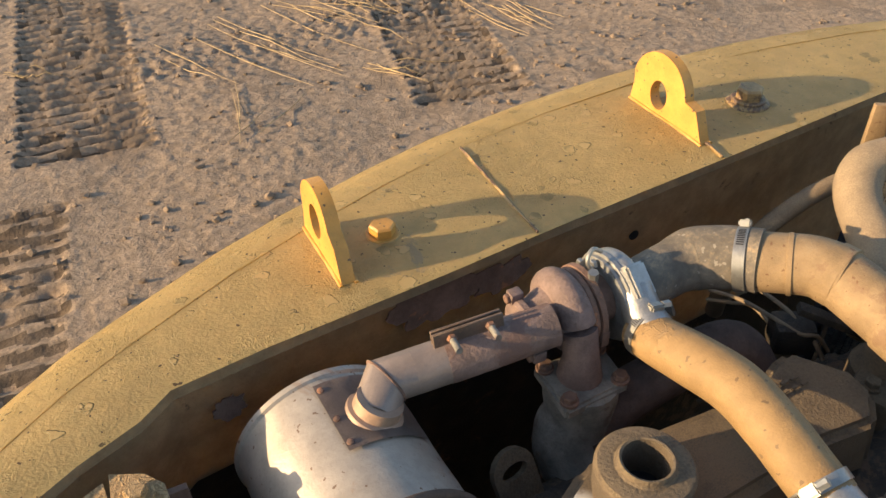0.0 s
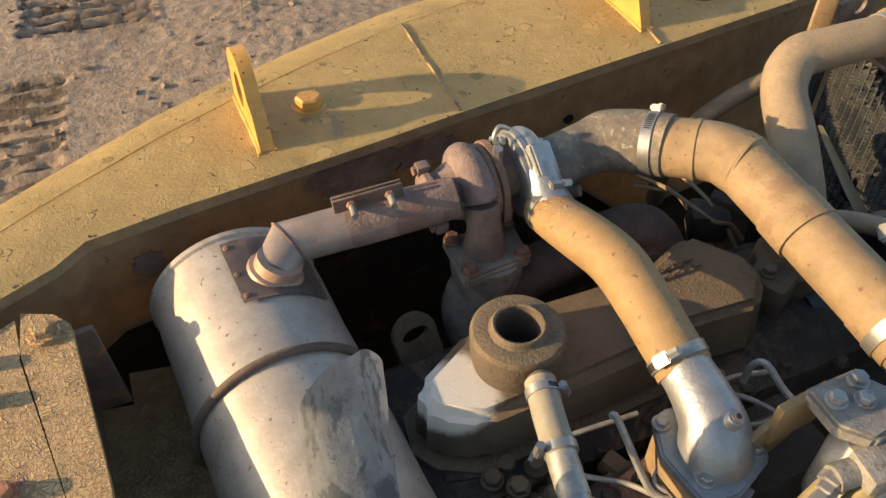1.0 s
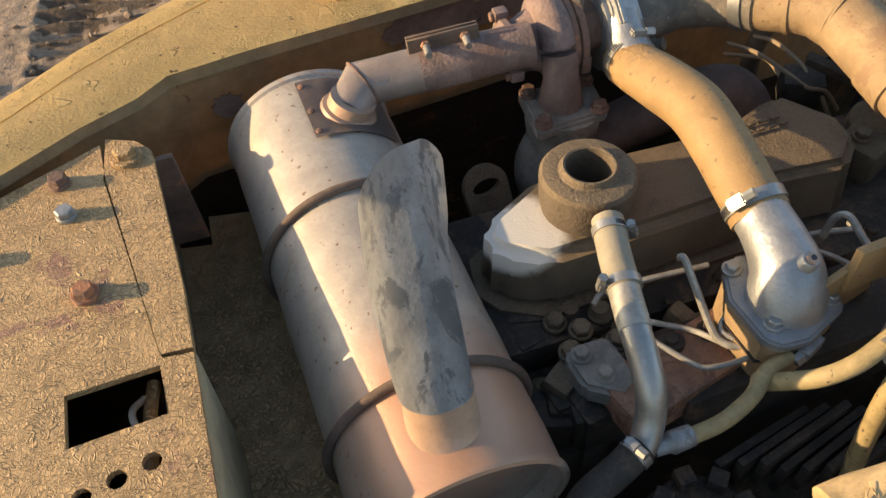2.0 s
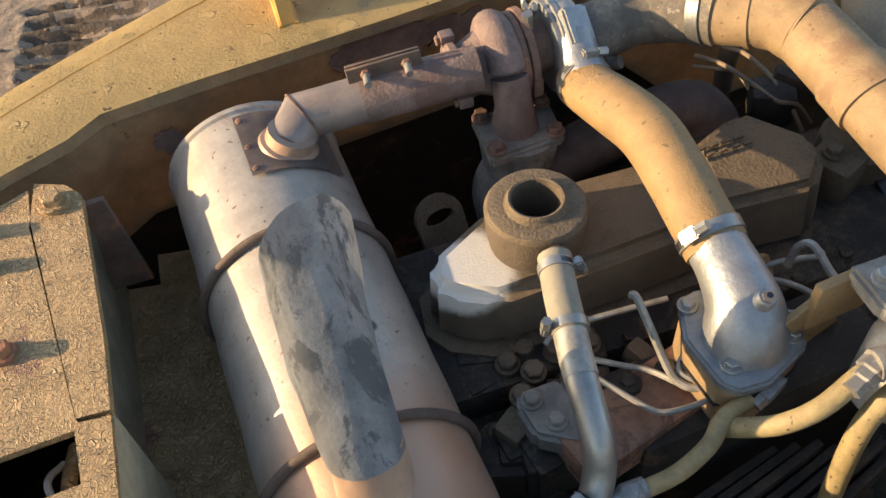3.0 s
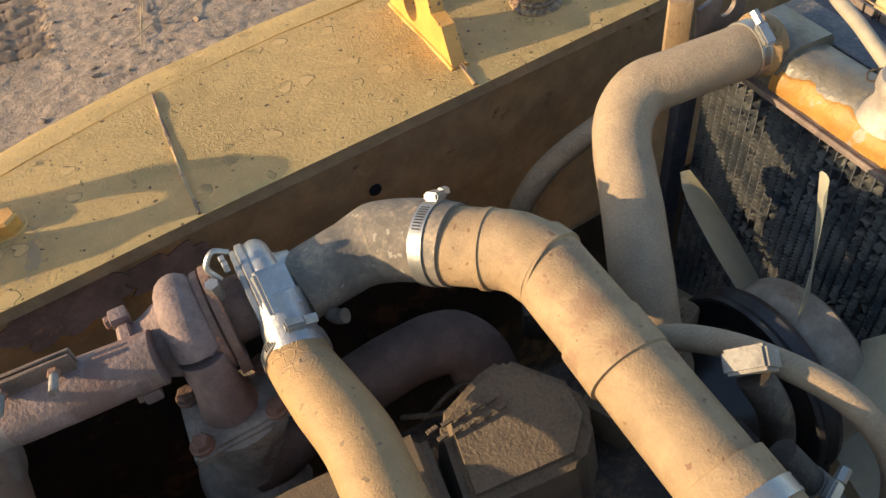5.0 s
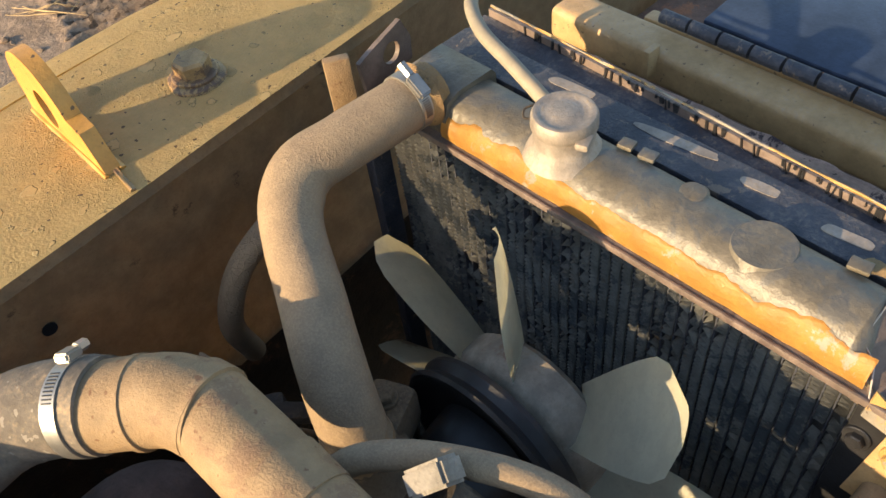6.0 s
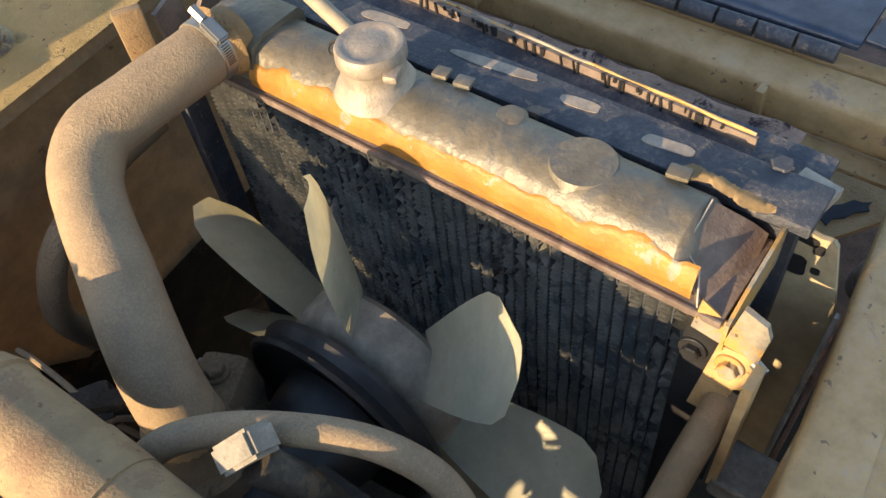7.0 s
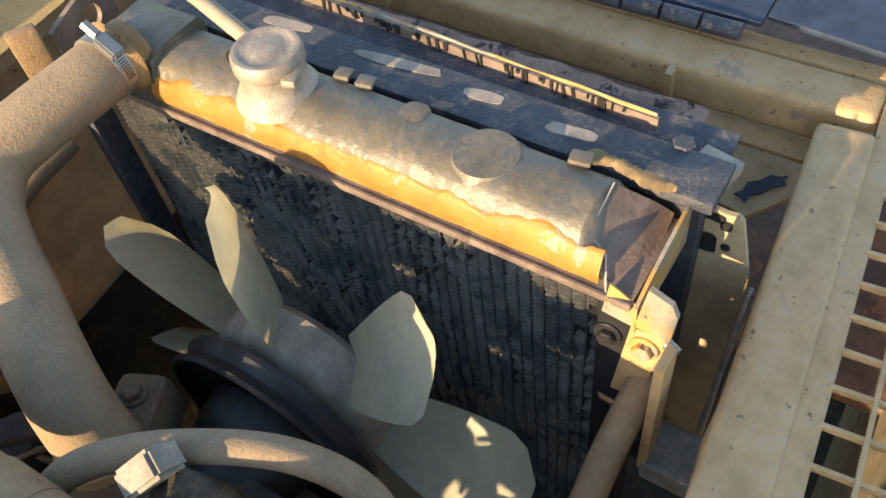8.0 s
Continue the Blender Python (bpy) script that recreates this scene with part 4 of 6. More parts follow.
def taper(bm, outer, z0, z1, inset, round_=0.012):
    m = pose(0, 0, z0)
    prism(bm, outer, z1 - z0, m)
    cx, cy = sum(p[0] for p in outer) / len(outer), sum(p[1] for p in outer) / len(outer)
    for v in bm.verts:
        if v.co.z > z1 - 1e-4:
            v.co.x += (cx - v.co.x) / max(0.01, abs(cx - v.co.x)) * inset
            v.co.y += (cy - v.co.y) / max(0.01, abs(cy - v.co.y)) * inset
    bmesh.ops.dissolve_limit(bm, angle_limit=0.02, verts=bm.verts[:], edges=bm.edges[:])
    bmesh.ops.bevel(bm, geom=[e for e in bm.edges if len(e.link_faces) == 2 and e.calc_face_angle(0) > 0.4], offset=round_, segments=3, affect="EDGES", clamp_overlap=True)


COVER = [(0.29, 0.385), (0.302, 0.362), (0.35, 0.334), (0.5, 0.338), (0.62, 0.345), (0.635, 0.47), (0.5, 0.476), (0.385, 0.472), (0.302, 0.425)]
bm = bmesh.new()
taper(bm, COVER, 1.12, 1.205, 0.006, 0.014)
M_wiped = surface("half_wiped_cover", (0.1, 0.074, 0.05), rough=0.7, mottle=0.5, dust=0.7, dust_col=(0.17, 0.125, 0.078), bump=0.18, grain=420)
stained(M_wiped, (0.62, 0.58, 0.52), Vector((0.315, 0.385, 1.25)) - BASE[rocker.name], (0.076, 0.092), 0.03)
part("cover", bm, M_wiped, rocker, "dusty cover with a pale bare corner")
bm = bmesh.new()
prism(bm, [(0.282, 0.38), (0.3, 0.35), (0.35, 0.322), (0.64, 0.334), (0.645, 0.48), (0.5, 0.486), (0.38, 0.482), (0.29, 0.432)], 0.012, pose(0, 0, 1.11))
part("flange", bm, M_cover, rocker)
filler = thing("breather_housing", (0.422, 0.398, 1.2), "round dust-covered filler housing with an open neck", "oil filler")
bm = bmesh.new()
lathe(bm, (0.422, 0.402, 1.2), (0, 0, 1), [(0, 0.05), (0.02, 0.0535), (0.05, 0.0545), (0.052, 0.0545), (0.057, 0.051), (0.0585, 0.045), (0.0585, 0.034), (0.0605, 0.0315), (0.065, 0.0305), (0.0665, 0.029), (0.0655, 0.0265), (0.03, 0.0258), (0.012, 0.0255), (0.0115, 0.004)], 48, wob=0.008)
part("housing", bm, M_cover, filler)
# black disc across the bottom of the open neck
bm = bmesh.new()
lathe(bm, (0.422, 0.402, 1.213), (0, 0, 1), [(0, 0.025), (0.001, 0.025)], 30)
part("oil", bm, M_black, filler, "black disc at the bottom of the neck")
bm = bmesh.new()
tube(bm, [(0.424, 0.35, 1.225), (0.418, 0.338, 1.238), (0.41, 0.325, 1.25)], 0.016, 16)
part("spout", bm, M_cover, filler)
# breather hose and tube
bhose = thing("breather_hose", (0.4, 0.29, 1.23), "short grey rubber breather hose between two clamps", "rubber hose")
bm = bmesh.new()
tube(bm, [(0.413, 0.334, 1.25), (0.402, 0.295, 1.247), (0.392, 0.25, 1.243)], 0.0172, 24, 6)
part("hose", bm, M_beige, bhose)
hose_clamp((0.409, 0.32, 1.249), (-0.24, -1, -0.07), 0.0176, (1, -0.2, 0.3), width=0.01, housing=0.7)
hose_clamp((0.394, 0.256, 1.2435), (-0.24, -1, -0.1), 0.0176, (-1, 0.2, 0.1), width=0.01, housing=0.7)
btube = thing("breather_tube", (0.375, 0.18, 1.15), "bent bright steel breather tube", "steel tube")
bm = bmesh.new()
tube(bm, [(0.393, 0.255, 1.243), (0.383, 0.21, 1.24), (0.379, 0.18, 1.232), (0.377, 0.155, 1.212), (0.373, 0.14, 1.185), (0.36, 0.125, 1.165), (0.335, 0.115, 1.158)], 0.0152, 24, 6)
part("tube", bm, M_chrome, btube)
bm = bmesh.new()
tube(bm, [(0.392, 0.25, 1.243), (0.387, 0.228, 1.242), (0.3825, 0.205, 1.239)], 0.0162, 24, 4)
part("sleeve", bm, M_wire, btube)
hose_clamp((0.352, 0.121, 1.163), (-1, -0.4, -0.3), 0.0162, (0.2, 0.2, 1), width=0.01, housing=0.8)
bm = bmesh.new()
tube(bm, [(0.36, 0.124, 1.165), (0.33, 0.113, 1.156), (0.29, 0.1, 1.14), (0.27, 0.08, 1.1)], 0.0165, 16)
solo("drain_hose", bm, M_block, "dark oily rubber hose at the end of the breather tube", "rubber hose")

# ---- engine block and covers ----
engine = thing("engine_block", (0.6, 0.38, 0.5), "oily brown diesel engine block deep in the bay", "engine")
bm = bmesh.new()
block(bm, (0.6, 0.4, 0.84), (0.66, 0.3, 0.46), bevel=0.02)
block(bm, (0.6, 0.4, 1.08), (0.68, 0.22, 0.07), bevel=0.012)
part("block", bm, M_block, engine)
rng = random.Random(4)
bm = bmesh.new()
for k in range(90):
    x, y = rng.uniform(0.3, 0.7), rng.uniform(0.2, 0.34)
    block(bm, (x, y, rng.uniform(1.0, 1.085)), (rng.uniform(0.02, 0.07), rng.uniform(0.02, 0.05), rng.uniform(0.03, 0.08)), rz=rng.uniform(-20, 20), bevel=0.006)
part("cast_ribs", bm, M_block, engine, kind="stuff")
for k in range(7):
    hexbolt(engine, (0.42 + 0.07 * k, 0.285 + 0.012 * (k % 3), 1.113), (0, 0, 1), 0.014, M_block, washer=0.01, turn=k)
hexbolt(engine, (0.352, 0.312, 1.118), (0, 0, 1), 0.02, M_cover, washer=0.014)
rng = random.Random(17)
for k in range(26):
    x, y, z = rng.uniform(0.31, 0.5), rng.uniform(0.22, 0.33), rng.uniform(1.075, 1.118)
    bm = bmesh.new()
    if k % 3:
        block(bm, (x, y, z), (rng.uniform(0.018, 0.05), rng.uniform(0.016, 0.035), 0.03), rz=rng.uniform(-30, 40), rx=rng.uniform(-12, 12), bevel=0.006, seg=2)
    else:
        lathe(bm, (x, y, z - 0.01), (rng.uniform(-0.3, 0.3), rng.uniform(-0.3, 0.1), 1), [(0, 0.016), (0.014, 0.015), (0.018, 0.011), (0.026, 0.0095)], 14)
    part("boss", bm, M_cover, engine, "dust-caked cast boss")
for p in ((0.372, 0.288), (0.35, 0.265), (0.44, 0.3), (0.405, 0.262)):
    hexbolt(engine, (*p, 1.128), (0, -0.1, 1), 0.02, M_cover, washer=0.014, turn=p[0] * 50)
cover2 = thing("front_cover", (0.7, 0.44, 1.1), "dark dust-caked angular cover on the engine", "engine cover")
bm = bmesh.new()
taper(bm, [(0.62, 0.36), (0.75, 0.35), (0.785, 0.385), (0.79, 0.44), (0.745, 0.505), (0.7, 0.5), (0.64, 0.475)], 1.11, 1.2, 0.008, 0.01)
part("cover", bm, M_cover, cover2)
bm = bmesh.new()
for k in range(5):
    block(bm, (0.635 + 0.016 * k, 0.452, 1.205), (0.012, 0.004, 0.003), rz=8)
    block(bm, (0.64 + 0.016 * k, 0.44, 1.205), (0.01, 0.004, 0.003), rz=8)
part("raised_mark", bm, M_cover, cover2, "row of raised casting marks", kind="stuff")
manifold = thing("exhaust_manifold", (0.62, 0.56, 1.1), "dark brown cast exhaust manifold tube", "manifold")
bm = bmesh.new()
tube(bm, [(0.47, 0.575, 1.1), (0.55, 0.575, 1.13), (0.63, 0.572, 1.155), (0.7, 0.57, 1.16), (0.73, 0.555, 1.14), (0.74, 0.53, 1.1)], [0.04, 0.036, 0.034, 0.034, 0.036, 0.04], 22, 6, wob=0.08)
part("tube", bm, M_manifold, manifold)
eye = thing("lifting_eye", (0.352, 0.55, 1.05), "dark flat engine lifting eye", "lifting eye")
bm = bmesh.new()
prism(bm, [(-0.03, -0.09), (0.03, -0.09), (0.032, 0.0)] + [(0.032 * math.cos(radians(d)), 0.03 * math.sin(radians(d))) for d in range(15, 176, 20)] + [(-0.032, 0)], 0.01,
      axes((0.352, 0.552, 1.115), (1, 0.2, 0), (0.2, -1, 0.6)), holes=[[(0.02 * math.cos(a), 0.01 * math.sin(a)) for a in (-2 * math.pi * k / 18 for k in range(18))]])
part("plate", bm, M_cover, eye)
# alternator bracket and rusty bar
brk = thing("engine_bracket", (0.4, 0.22, 1.1), "grey cast bracket with a rust-red bar", "bracket")
bm = bmesh.new()
prism(bm, [(0.335, 0.245), (0.343, 0.262), (0.39, 0.262), (0.4, 0.2), (0.376, 0.185), (0.34, 0.21)], 0.03, pose(0, 0, 1.12))
bmesh.ops.bevel(bm, geom=[e for e in bm.edges if len(e.link_faces) == 2 and e.calc_face_angle(0) > 0.5], offset=0.005, segments=2, affect="EDGES")
part("foot", bm, M_cast, brk)
for p in ((0.352, 0.246), (0.366, 0.216)):
    hexbolt(brk, (*p, 1.15), (0, 0, 1), 0.015, M_cast, washer=0.0115, turn=p[0] * 9)
bm = bmesh.new()
block(bm, (0.462, 0.208, 1.126), (0.2, 0.07, 0.045), rz=14, bevel=0.006)
part("bar", bm, M_redrust, brk, "rust-red square bar")

# ---- fuel filter ----
filt = thing("fuel_filter", (0.65, 0.13, 1.05), "white canister fuel filter under a grey cast head", "fuel filter")
bm = bmesh.new()
prism(bm, [(0.626, 0.19), (0.686, 0.19), (0.706, 0.158), (0.7, 0.122), (0.648, 0.116), (0.624, 0.142)], 0.02, pose(0, 0, 1.282))
bmesh.ops.bevel(bm, geom=[e for e in bm.edges if len(e.link_faces) == 2 and e.calc_face_angle(0) > 0.5], offset=0.004, segments=2, affect="EDGES")
block(bm, (0.655, 0.1, 1.276), (0.06, 0.04, 0.026), rz=-8, bevel=0.006)
rod(bm, (0.605, 0.112, 1.268), (0.7, 0.104, 1.272), 0.014, 16)
part("head", bm, M_cast, filt)
for p in ((0.643, 0.166), (0.668, 0.155), (0.679, 0.176)):
    hexbolt(filt, (*p, 1.302), (0, 0, 1), 0.015, M_galv, washer=0.011, turn=p[0] * 40)
bm = bmesh.new()
lathe(bm, (0.664, 0.124, 1.165), (0, 0, 1), [(0, 0.03), (0.006, 0.037), (0.08, 0.038), (0.092, 0.035), (0.108, 0.024)], 32)
part("canister", bm, M_white, filt, "white painted canister")
bm = bmesh.new()
block(bm, (0.628, 0.187, 1.262), (0.065, 0.01, 0.06), rz=4, bevel=0.002)
block(bm, (0.585, 0.188, 1.215), (0.1, 0.008, 0.07), rz=6, ry=-28, bevel=0.002)
part("mounting_plate", bm, M_orange, filt, "ochre painted mounting plate")
for c, a in (((0.607, 0.112, 1.264), (-1, -0.35, -0.3)), ((0.668, 0.09, 1.268), (-1, 0.1, -0.3))):
    bm = bmesh.new()
    v = Vector(a).normalized()
    lathe(bm, Vector(c) - v * 0.006, v, [(0, 0.013), (0.012, 0.0135), (0.014, 0.011), (0.022, 0.011), (0.024, 0.009), (0.036, 0.009)], 6)
    part("union_fitting", bm, M_galv, filt, "hexagon hose union")


def line(name, pts, r, mat, label, category="hose", n=6, seg=12, group=""):
    bm = bmesh.new()
    tube(bm, pts, r, seg, n)
    return solo(name, bm, mat, label, category, group)


line("fuel_hose", [(0.603, 0.112, 1.26), (0.592, 0.111, 1.255), (0.56, 0.106, 1.235), (0.532, 0.112, 1.215), (0.511, 0.128, 1.195), (0.5, 0.15, 1.165)], 0.0095, M_hose_yel, "dusty yellow rubber fuel hose with worn print", "fuel hose", group="fuel hoses")
line("fuel_hose", [(0.66, 0.09, 1.266), (0.635, 0.093, 1.26), (0.605, 0.09, 1.23), (0.591, 0.083, 1.19), (0.585, 0.07, 1.1), (0.58, 0.05, 1.0)], 0.01, M_hose_yel, "dusty yellow rubber fuel hose with worn print", "fuel hose", group="fuel hoses")
line("fuel_hose", [(0.405, 0.118, 1.165), (0.44, 0.118, 1.175), (0.475, 0.128, 1.185), (0.5, 0.145, 1.19), (0.53, 0.152, 1.195)], 0.0085, M_hose_yel, "thin dusty fuel hose rising to a steel nut", "fuel hose", group="fuel hoses")
bm = bmesh.new()
lathe(bm, (0.41, 0.119, 1.166), (-1, 0, -0.1), [(0, 0.011), (0.022, 0.012), (0.026, 0.009), (0.04, 0.008)], 12)
solo("hose_union", bm, M_galv, "dull steel union nut on a fuel hose", "hose fitting")
bm = bmesh.new()
block(bm, (0.552, 0.152, 1.198), (0.03, 0.012, 0.014), rz=25, bevel=0.002)
rod(bm, (0.53, 0.145, 1.194), (0.548, 0.15, 1.2), 0.007, 6)
solo("clip", bm, M_galv, "small grey steel clip below the elbow flange", "clip")

# thin steel lines
WIRES = [[(0.468, 0.276, 1.232), (0.471, 0.27, 1.234), (0.477, 0.25, 1.21), (0.486, 0.215, 1.172), (0.495, 0.198, 1.166), (0.51, 0.19, 1.168), (0.52, 0.186, 1.17)],
         [(0.41, 0.25, 1.17), (0.425, 0.226, 1.168), (0.445, 0.198, 1.165), (0.46, 0.182, 1.165), (0.49, 0.176, 1.168), (0.53, 0.178, 1.17), (0.57, 0.18, 1.16)],
         [(0.43, 0.268, 1.15), (0.45, 0.25, 1.155), (0.475, 0.23, 1.158), (0.49, 0.205, 1.165), (0.505, 0.19, 1.168)],
         [(0.505, 0.195, 1.17), (0.52, 0.21, 1.175), (0.51, 0.225, 1.178), (0.495, 0.215, 1.172), (0.505, 0.2, 1.168), (0.518, 0.19, 1.168)],
         [(0.39, 0.3, 1.155), (0.41, 0.31, 1.16), (0.46, 0.305, 1.165), (0.53, 0.3, 1.165)],
         [(0.56, 0.29, 1.2), (0.6, 0.282, 1.19), (0.64, 0.262, 1.185), (0.655, 0.235, 1.19), (0.655, 0.21, 1.2)],
         [(0.6, 0.3, 1.16), (0.65, 0.29, 1.18), (0.69, 0.275, 1.19), (0.7, 0.29, 1.18)],
         [(0.668, 0.205, 1.22), (0.662, 0.23, 1.225), (0.66, 0.262, 1.235), (0.652, 0.272, 1.225), (0.645, 0.27, 1.2)],
         [(0.62, 0.255, 1.16), (0.625, 0.235, 1.175), (0.64, 0.225, 1.18), (0.66, 0.222, 1.19)],
         [(0.63, 0.53, 1.12), (0.67, 0.5, 1.14), (0.72, 0.505, 1.13), (0.76, 0.47, 1.15)],
         [(0.65, 0.52, 1.11), (0.7, 0.515, 1.15), (0.74, 0.49, 1.14), (0.77, 0.5, 1.13)]]
for k, w in enumerate(WIRES):
    line("fuel_line" if k < 9 else "cable", w, 0.0033 if k not in (0, 7) else 0.0042, M_wire if k < 9 else M_block, "thin bent steel fuel line over the engine" if k < 9 else "thin dark cable beside the manifold", "fuel line" if k < 9 else "cable", n=7, seg=8, group="fuel lines" if k < 9 else "")
tag_eye = thing("lifting_bracket", (0.6, 0.27, 1.12), "ochre flat bracket with a slotted hole", "bracket")
bm = bmesh.new()
prism(bm, [(-0.03, -0.06), (0.035, -0.05), (0.036, 0.012), (0.03, 0.028), (-0.02, 0.028), (-0.032, 0.01)], 0.008, axes((0.612, 0.285, 1.165), (1, -0.3, 0.1), (0.3, -1, 0.6)), holes=[[(0.004 + 0.019 * math.cos(a), 0.01 + 0.007 * math.sin(a)) for a in (-2 * math.pi * k / 16 for k in range(16))]])
part("plate", bm, M_orange, tag_eye)
# injection pump and clutter below
pump = thing("injection_pump", (0.55, 0.2, 0.95), "dusty dark injection pump body with bolts", "injection pump")
bm = bmesh.new()
block(bm, (0.58, 0.215, 1.08), (0.3, 0.1, 0.12), bevel=0.015, rz=3)
part("body", bm, M_block, pump)
for k in range(6):
    bm = bmesh.new()
    rod(bm, (0.45 + 0.045 * k, 0.225, 1.13), (0.45 + 0.045 * k, 0.23, 1.152), 0.014, 12)
    part("delivery_valve", bm, M_block, pump)
for k in range(6):
    hexbolt(pump, (0.45 + 0.045 * k, 0.23, 1.15), (0, 0.1, 1), 0.014, M_block, turn=k)
pb = thing("pump_bracket", (0.58, 0.12, 1.02), "stack of oily bracket plates beside the pump", "bracket")
for k in range(7):
    bm = bmesh.new()
    block(bm, (0.52 + 0.02 * k, 0.13 - 0.008 * k, 1.05 + 0.006 * (k % 3)), (0.13, 0.01, 0.05), rz=12 + k, bevel=0.003)
    part("plate", bm, M_block, pb)
bm = bmesh.new()
lathe(bm, (0.4, 0.06, 0.95), (0.15, 0.1, 1), [(0, 0.06), (0.09, 0.06), (0.1, 0.05), (0.12, 0.05)], 24)
for k in range(8):
    a = k * math.pi / 4
    block(bm, (0.418 + 0.045 * math.cos(a), 0.07 + 0.045 * math.sin(a), 1.07), (0.02, 0.02, 0.02), rz=k * 45, bevel=0.003)
solo("alternator", bm, M_block, "oily dark alternator low beside the engine", "alternator")
bm = bmesh.new()
tube(bm, [(0.62, -0.02, 0.9), (0.56, 0.0, 1.0), (0.53, 0.03, 1.03), (0.5, 0.06, 0.98)], 0.016, 14)
solo("loom", bm, M_block, "dark corrugated wiring loom", "cable")

# ---- radiator hose ----
tstat = thing("thermostat_housing", (0.9, 0.45, 1.1), "dusty cast thermostat housing with bolted ears", "thermostat housing")
bm = bmesh.new()
lathe(bm, (0.878, 0.44, 1.1), (0, 0, 1), [(0, 0.05), (0.05, 0.05), (0.06, 0.04), (0.1, 0.035)], 24)
block(bm, (0.93, 0.468, 1.14), (0.06, 0.05, 0.06), rz=25, bevel=0.012)
block(bm, (0.83, 0.42, 1.13), (0.07, 0.06, 0.06), rz=25, bevel=0.012)
part("casting", bm, M_cover, tstat)
hexbolt(tstat, (0.934, 0.47, 1.17), (0, 0, 1), 0.018, M_cover, washer=0.013)
hexbolt(tstat, (0.818, 0.42, 1.16), (0, 0, 1), 0.018, M_cover, washer=0.013)
RH = [(1.165, 0.636, 1.325), (1.12, 0.637, 1.325), (1.06, 0.646, 1.32), (1.016, 0.654, 1.312), (0.984, 0.641, 1.298), (0.961, 0.612, 1.282), (0.934, 0.558, 1.265), (0.907, 0.506, 1.245), (0.889, 0.466, 1.22), (0.88, 0.444, 1.19)]
rhose = thing("radiator_hose", (0.96, 0.6, 1.2), "dust-coated rubber radiator hose bent towards the engine", "rubber hose")
bm = bmesh.new()
tube(bm, RH, [0.031, 0.031, 0.031, 0.0325, 0.0335, 0.032, 0.0325, 0.033, 0.033, 0.033], 32, 6, wob=0.025)
part("hose", bm, M_hose, rhose)
bm = bmesh.new()
lathe(bm, (0.878, 0.44, 1.188), (0, 0, 1), [(0, 0.034), (0.004, 0.0355), (0.014, 0.0355), (0.018, 0.034)], 30)
part("cuff", bm, M_pipe, rhose, "dusty tan cuff")
hose_clamp((1.146, 0.636, 1.326), (1, 0, 0), 0.0315, (0, -0.55, 0.8), width=0.014, housing=1.3)
# arched heater hose and its fitting
heater = thing("heater_hose", (0.9, 0.3, 1.2), "dusty brown rubber hose arching over the fan pulley", "rubber hose")
bm = bmesh.new()
tube(bm, [(0.81, 0.4, 1.25), (0.842, 0.392, 1.272), (0.875, 0.36, 1.282), (0.907, 0.312, 1.284), (0.935, 0.262, 1.272), (0.95, 0.22, 1.24), (0.95, 0.195, 1.19), (0.94, 0.18, 1.1)], 0.0125, 20, 6)
part("hose", bm, M_hose, heater)
fit_t = thing("hose_fitting", (0.872, 0.32, 1.27), "bright aluminium block fitting above a rubber hose", "hose fitting")
bm = bmesh.new()
m = axes((0.874, 0.318, 1.305), (0.5, -0.6, 0.55), (0.35, 0.75, 0.4))
bmesh.ops.create_cube(bm, size=1.0, matrix=m @ Matrix.Diagonal((0.04, 0.028, 0.022, 1)))
bmesh.ops.bevel(bm, geom=bm.edges[:], offset=0.003, segments=2, affect="EDGES")
part("block", bm, M_cast, fit_t)
bm = bmesh.new()
tube(bm, [(0.872, 0.31, 1.295), (0.885, 0.29, 1.26), (0.895, 0.28, 1.2), (0.9, 0.28, 1.12)], 0.015, 16)
part("stem", bm, M_block, fit_t, "dark stem below the block")
hose_clamp((0.868, 0.225, 1.25), (0.5, -0.5, -0.7), 0.014, (-0.2, -0.4, 1), width=0.012)
line("bypass_hose", [(0.85, 0.25, 1.28), (0.868, 0.225, 1.25), (0.885, 0.2, 1.215), (0.89, 0.18, 1.15)], 0.0138, M_block, "dark rubber bypass hose with a bright clamp", "rubber hose")
line("rear_line", [(0.93, 0.79, 0.95), (0.91, 0.765, 1.05), (0.93, 0.755, 1.12), (0.97, 0.752, 1.16), (1.05, 0.752, 1.19), (1.12, 0.75, 1.2)], 0.016, M_hose, "dusty hose along the bay wall behind the radiator hose", "rubber hose", seg=16)
bm = bmesh.new()
block(bm, (0.86, 0.53, 1.17), (0.1, 0.02, 0.012), rz=-38, ry=18, bevel=0.003)
block(bm, (0.84, 0.57, 1.12), (0.06, 0.05, 0.05), rz=-30, bevel=0.01)
solo("engine_clip", bm, M_block, "dark bent clip bar beside the duct", "clip")

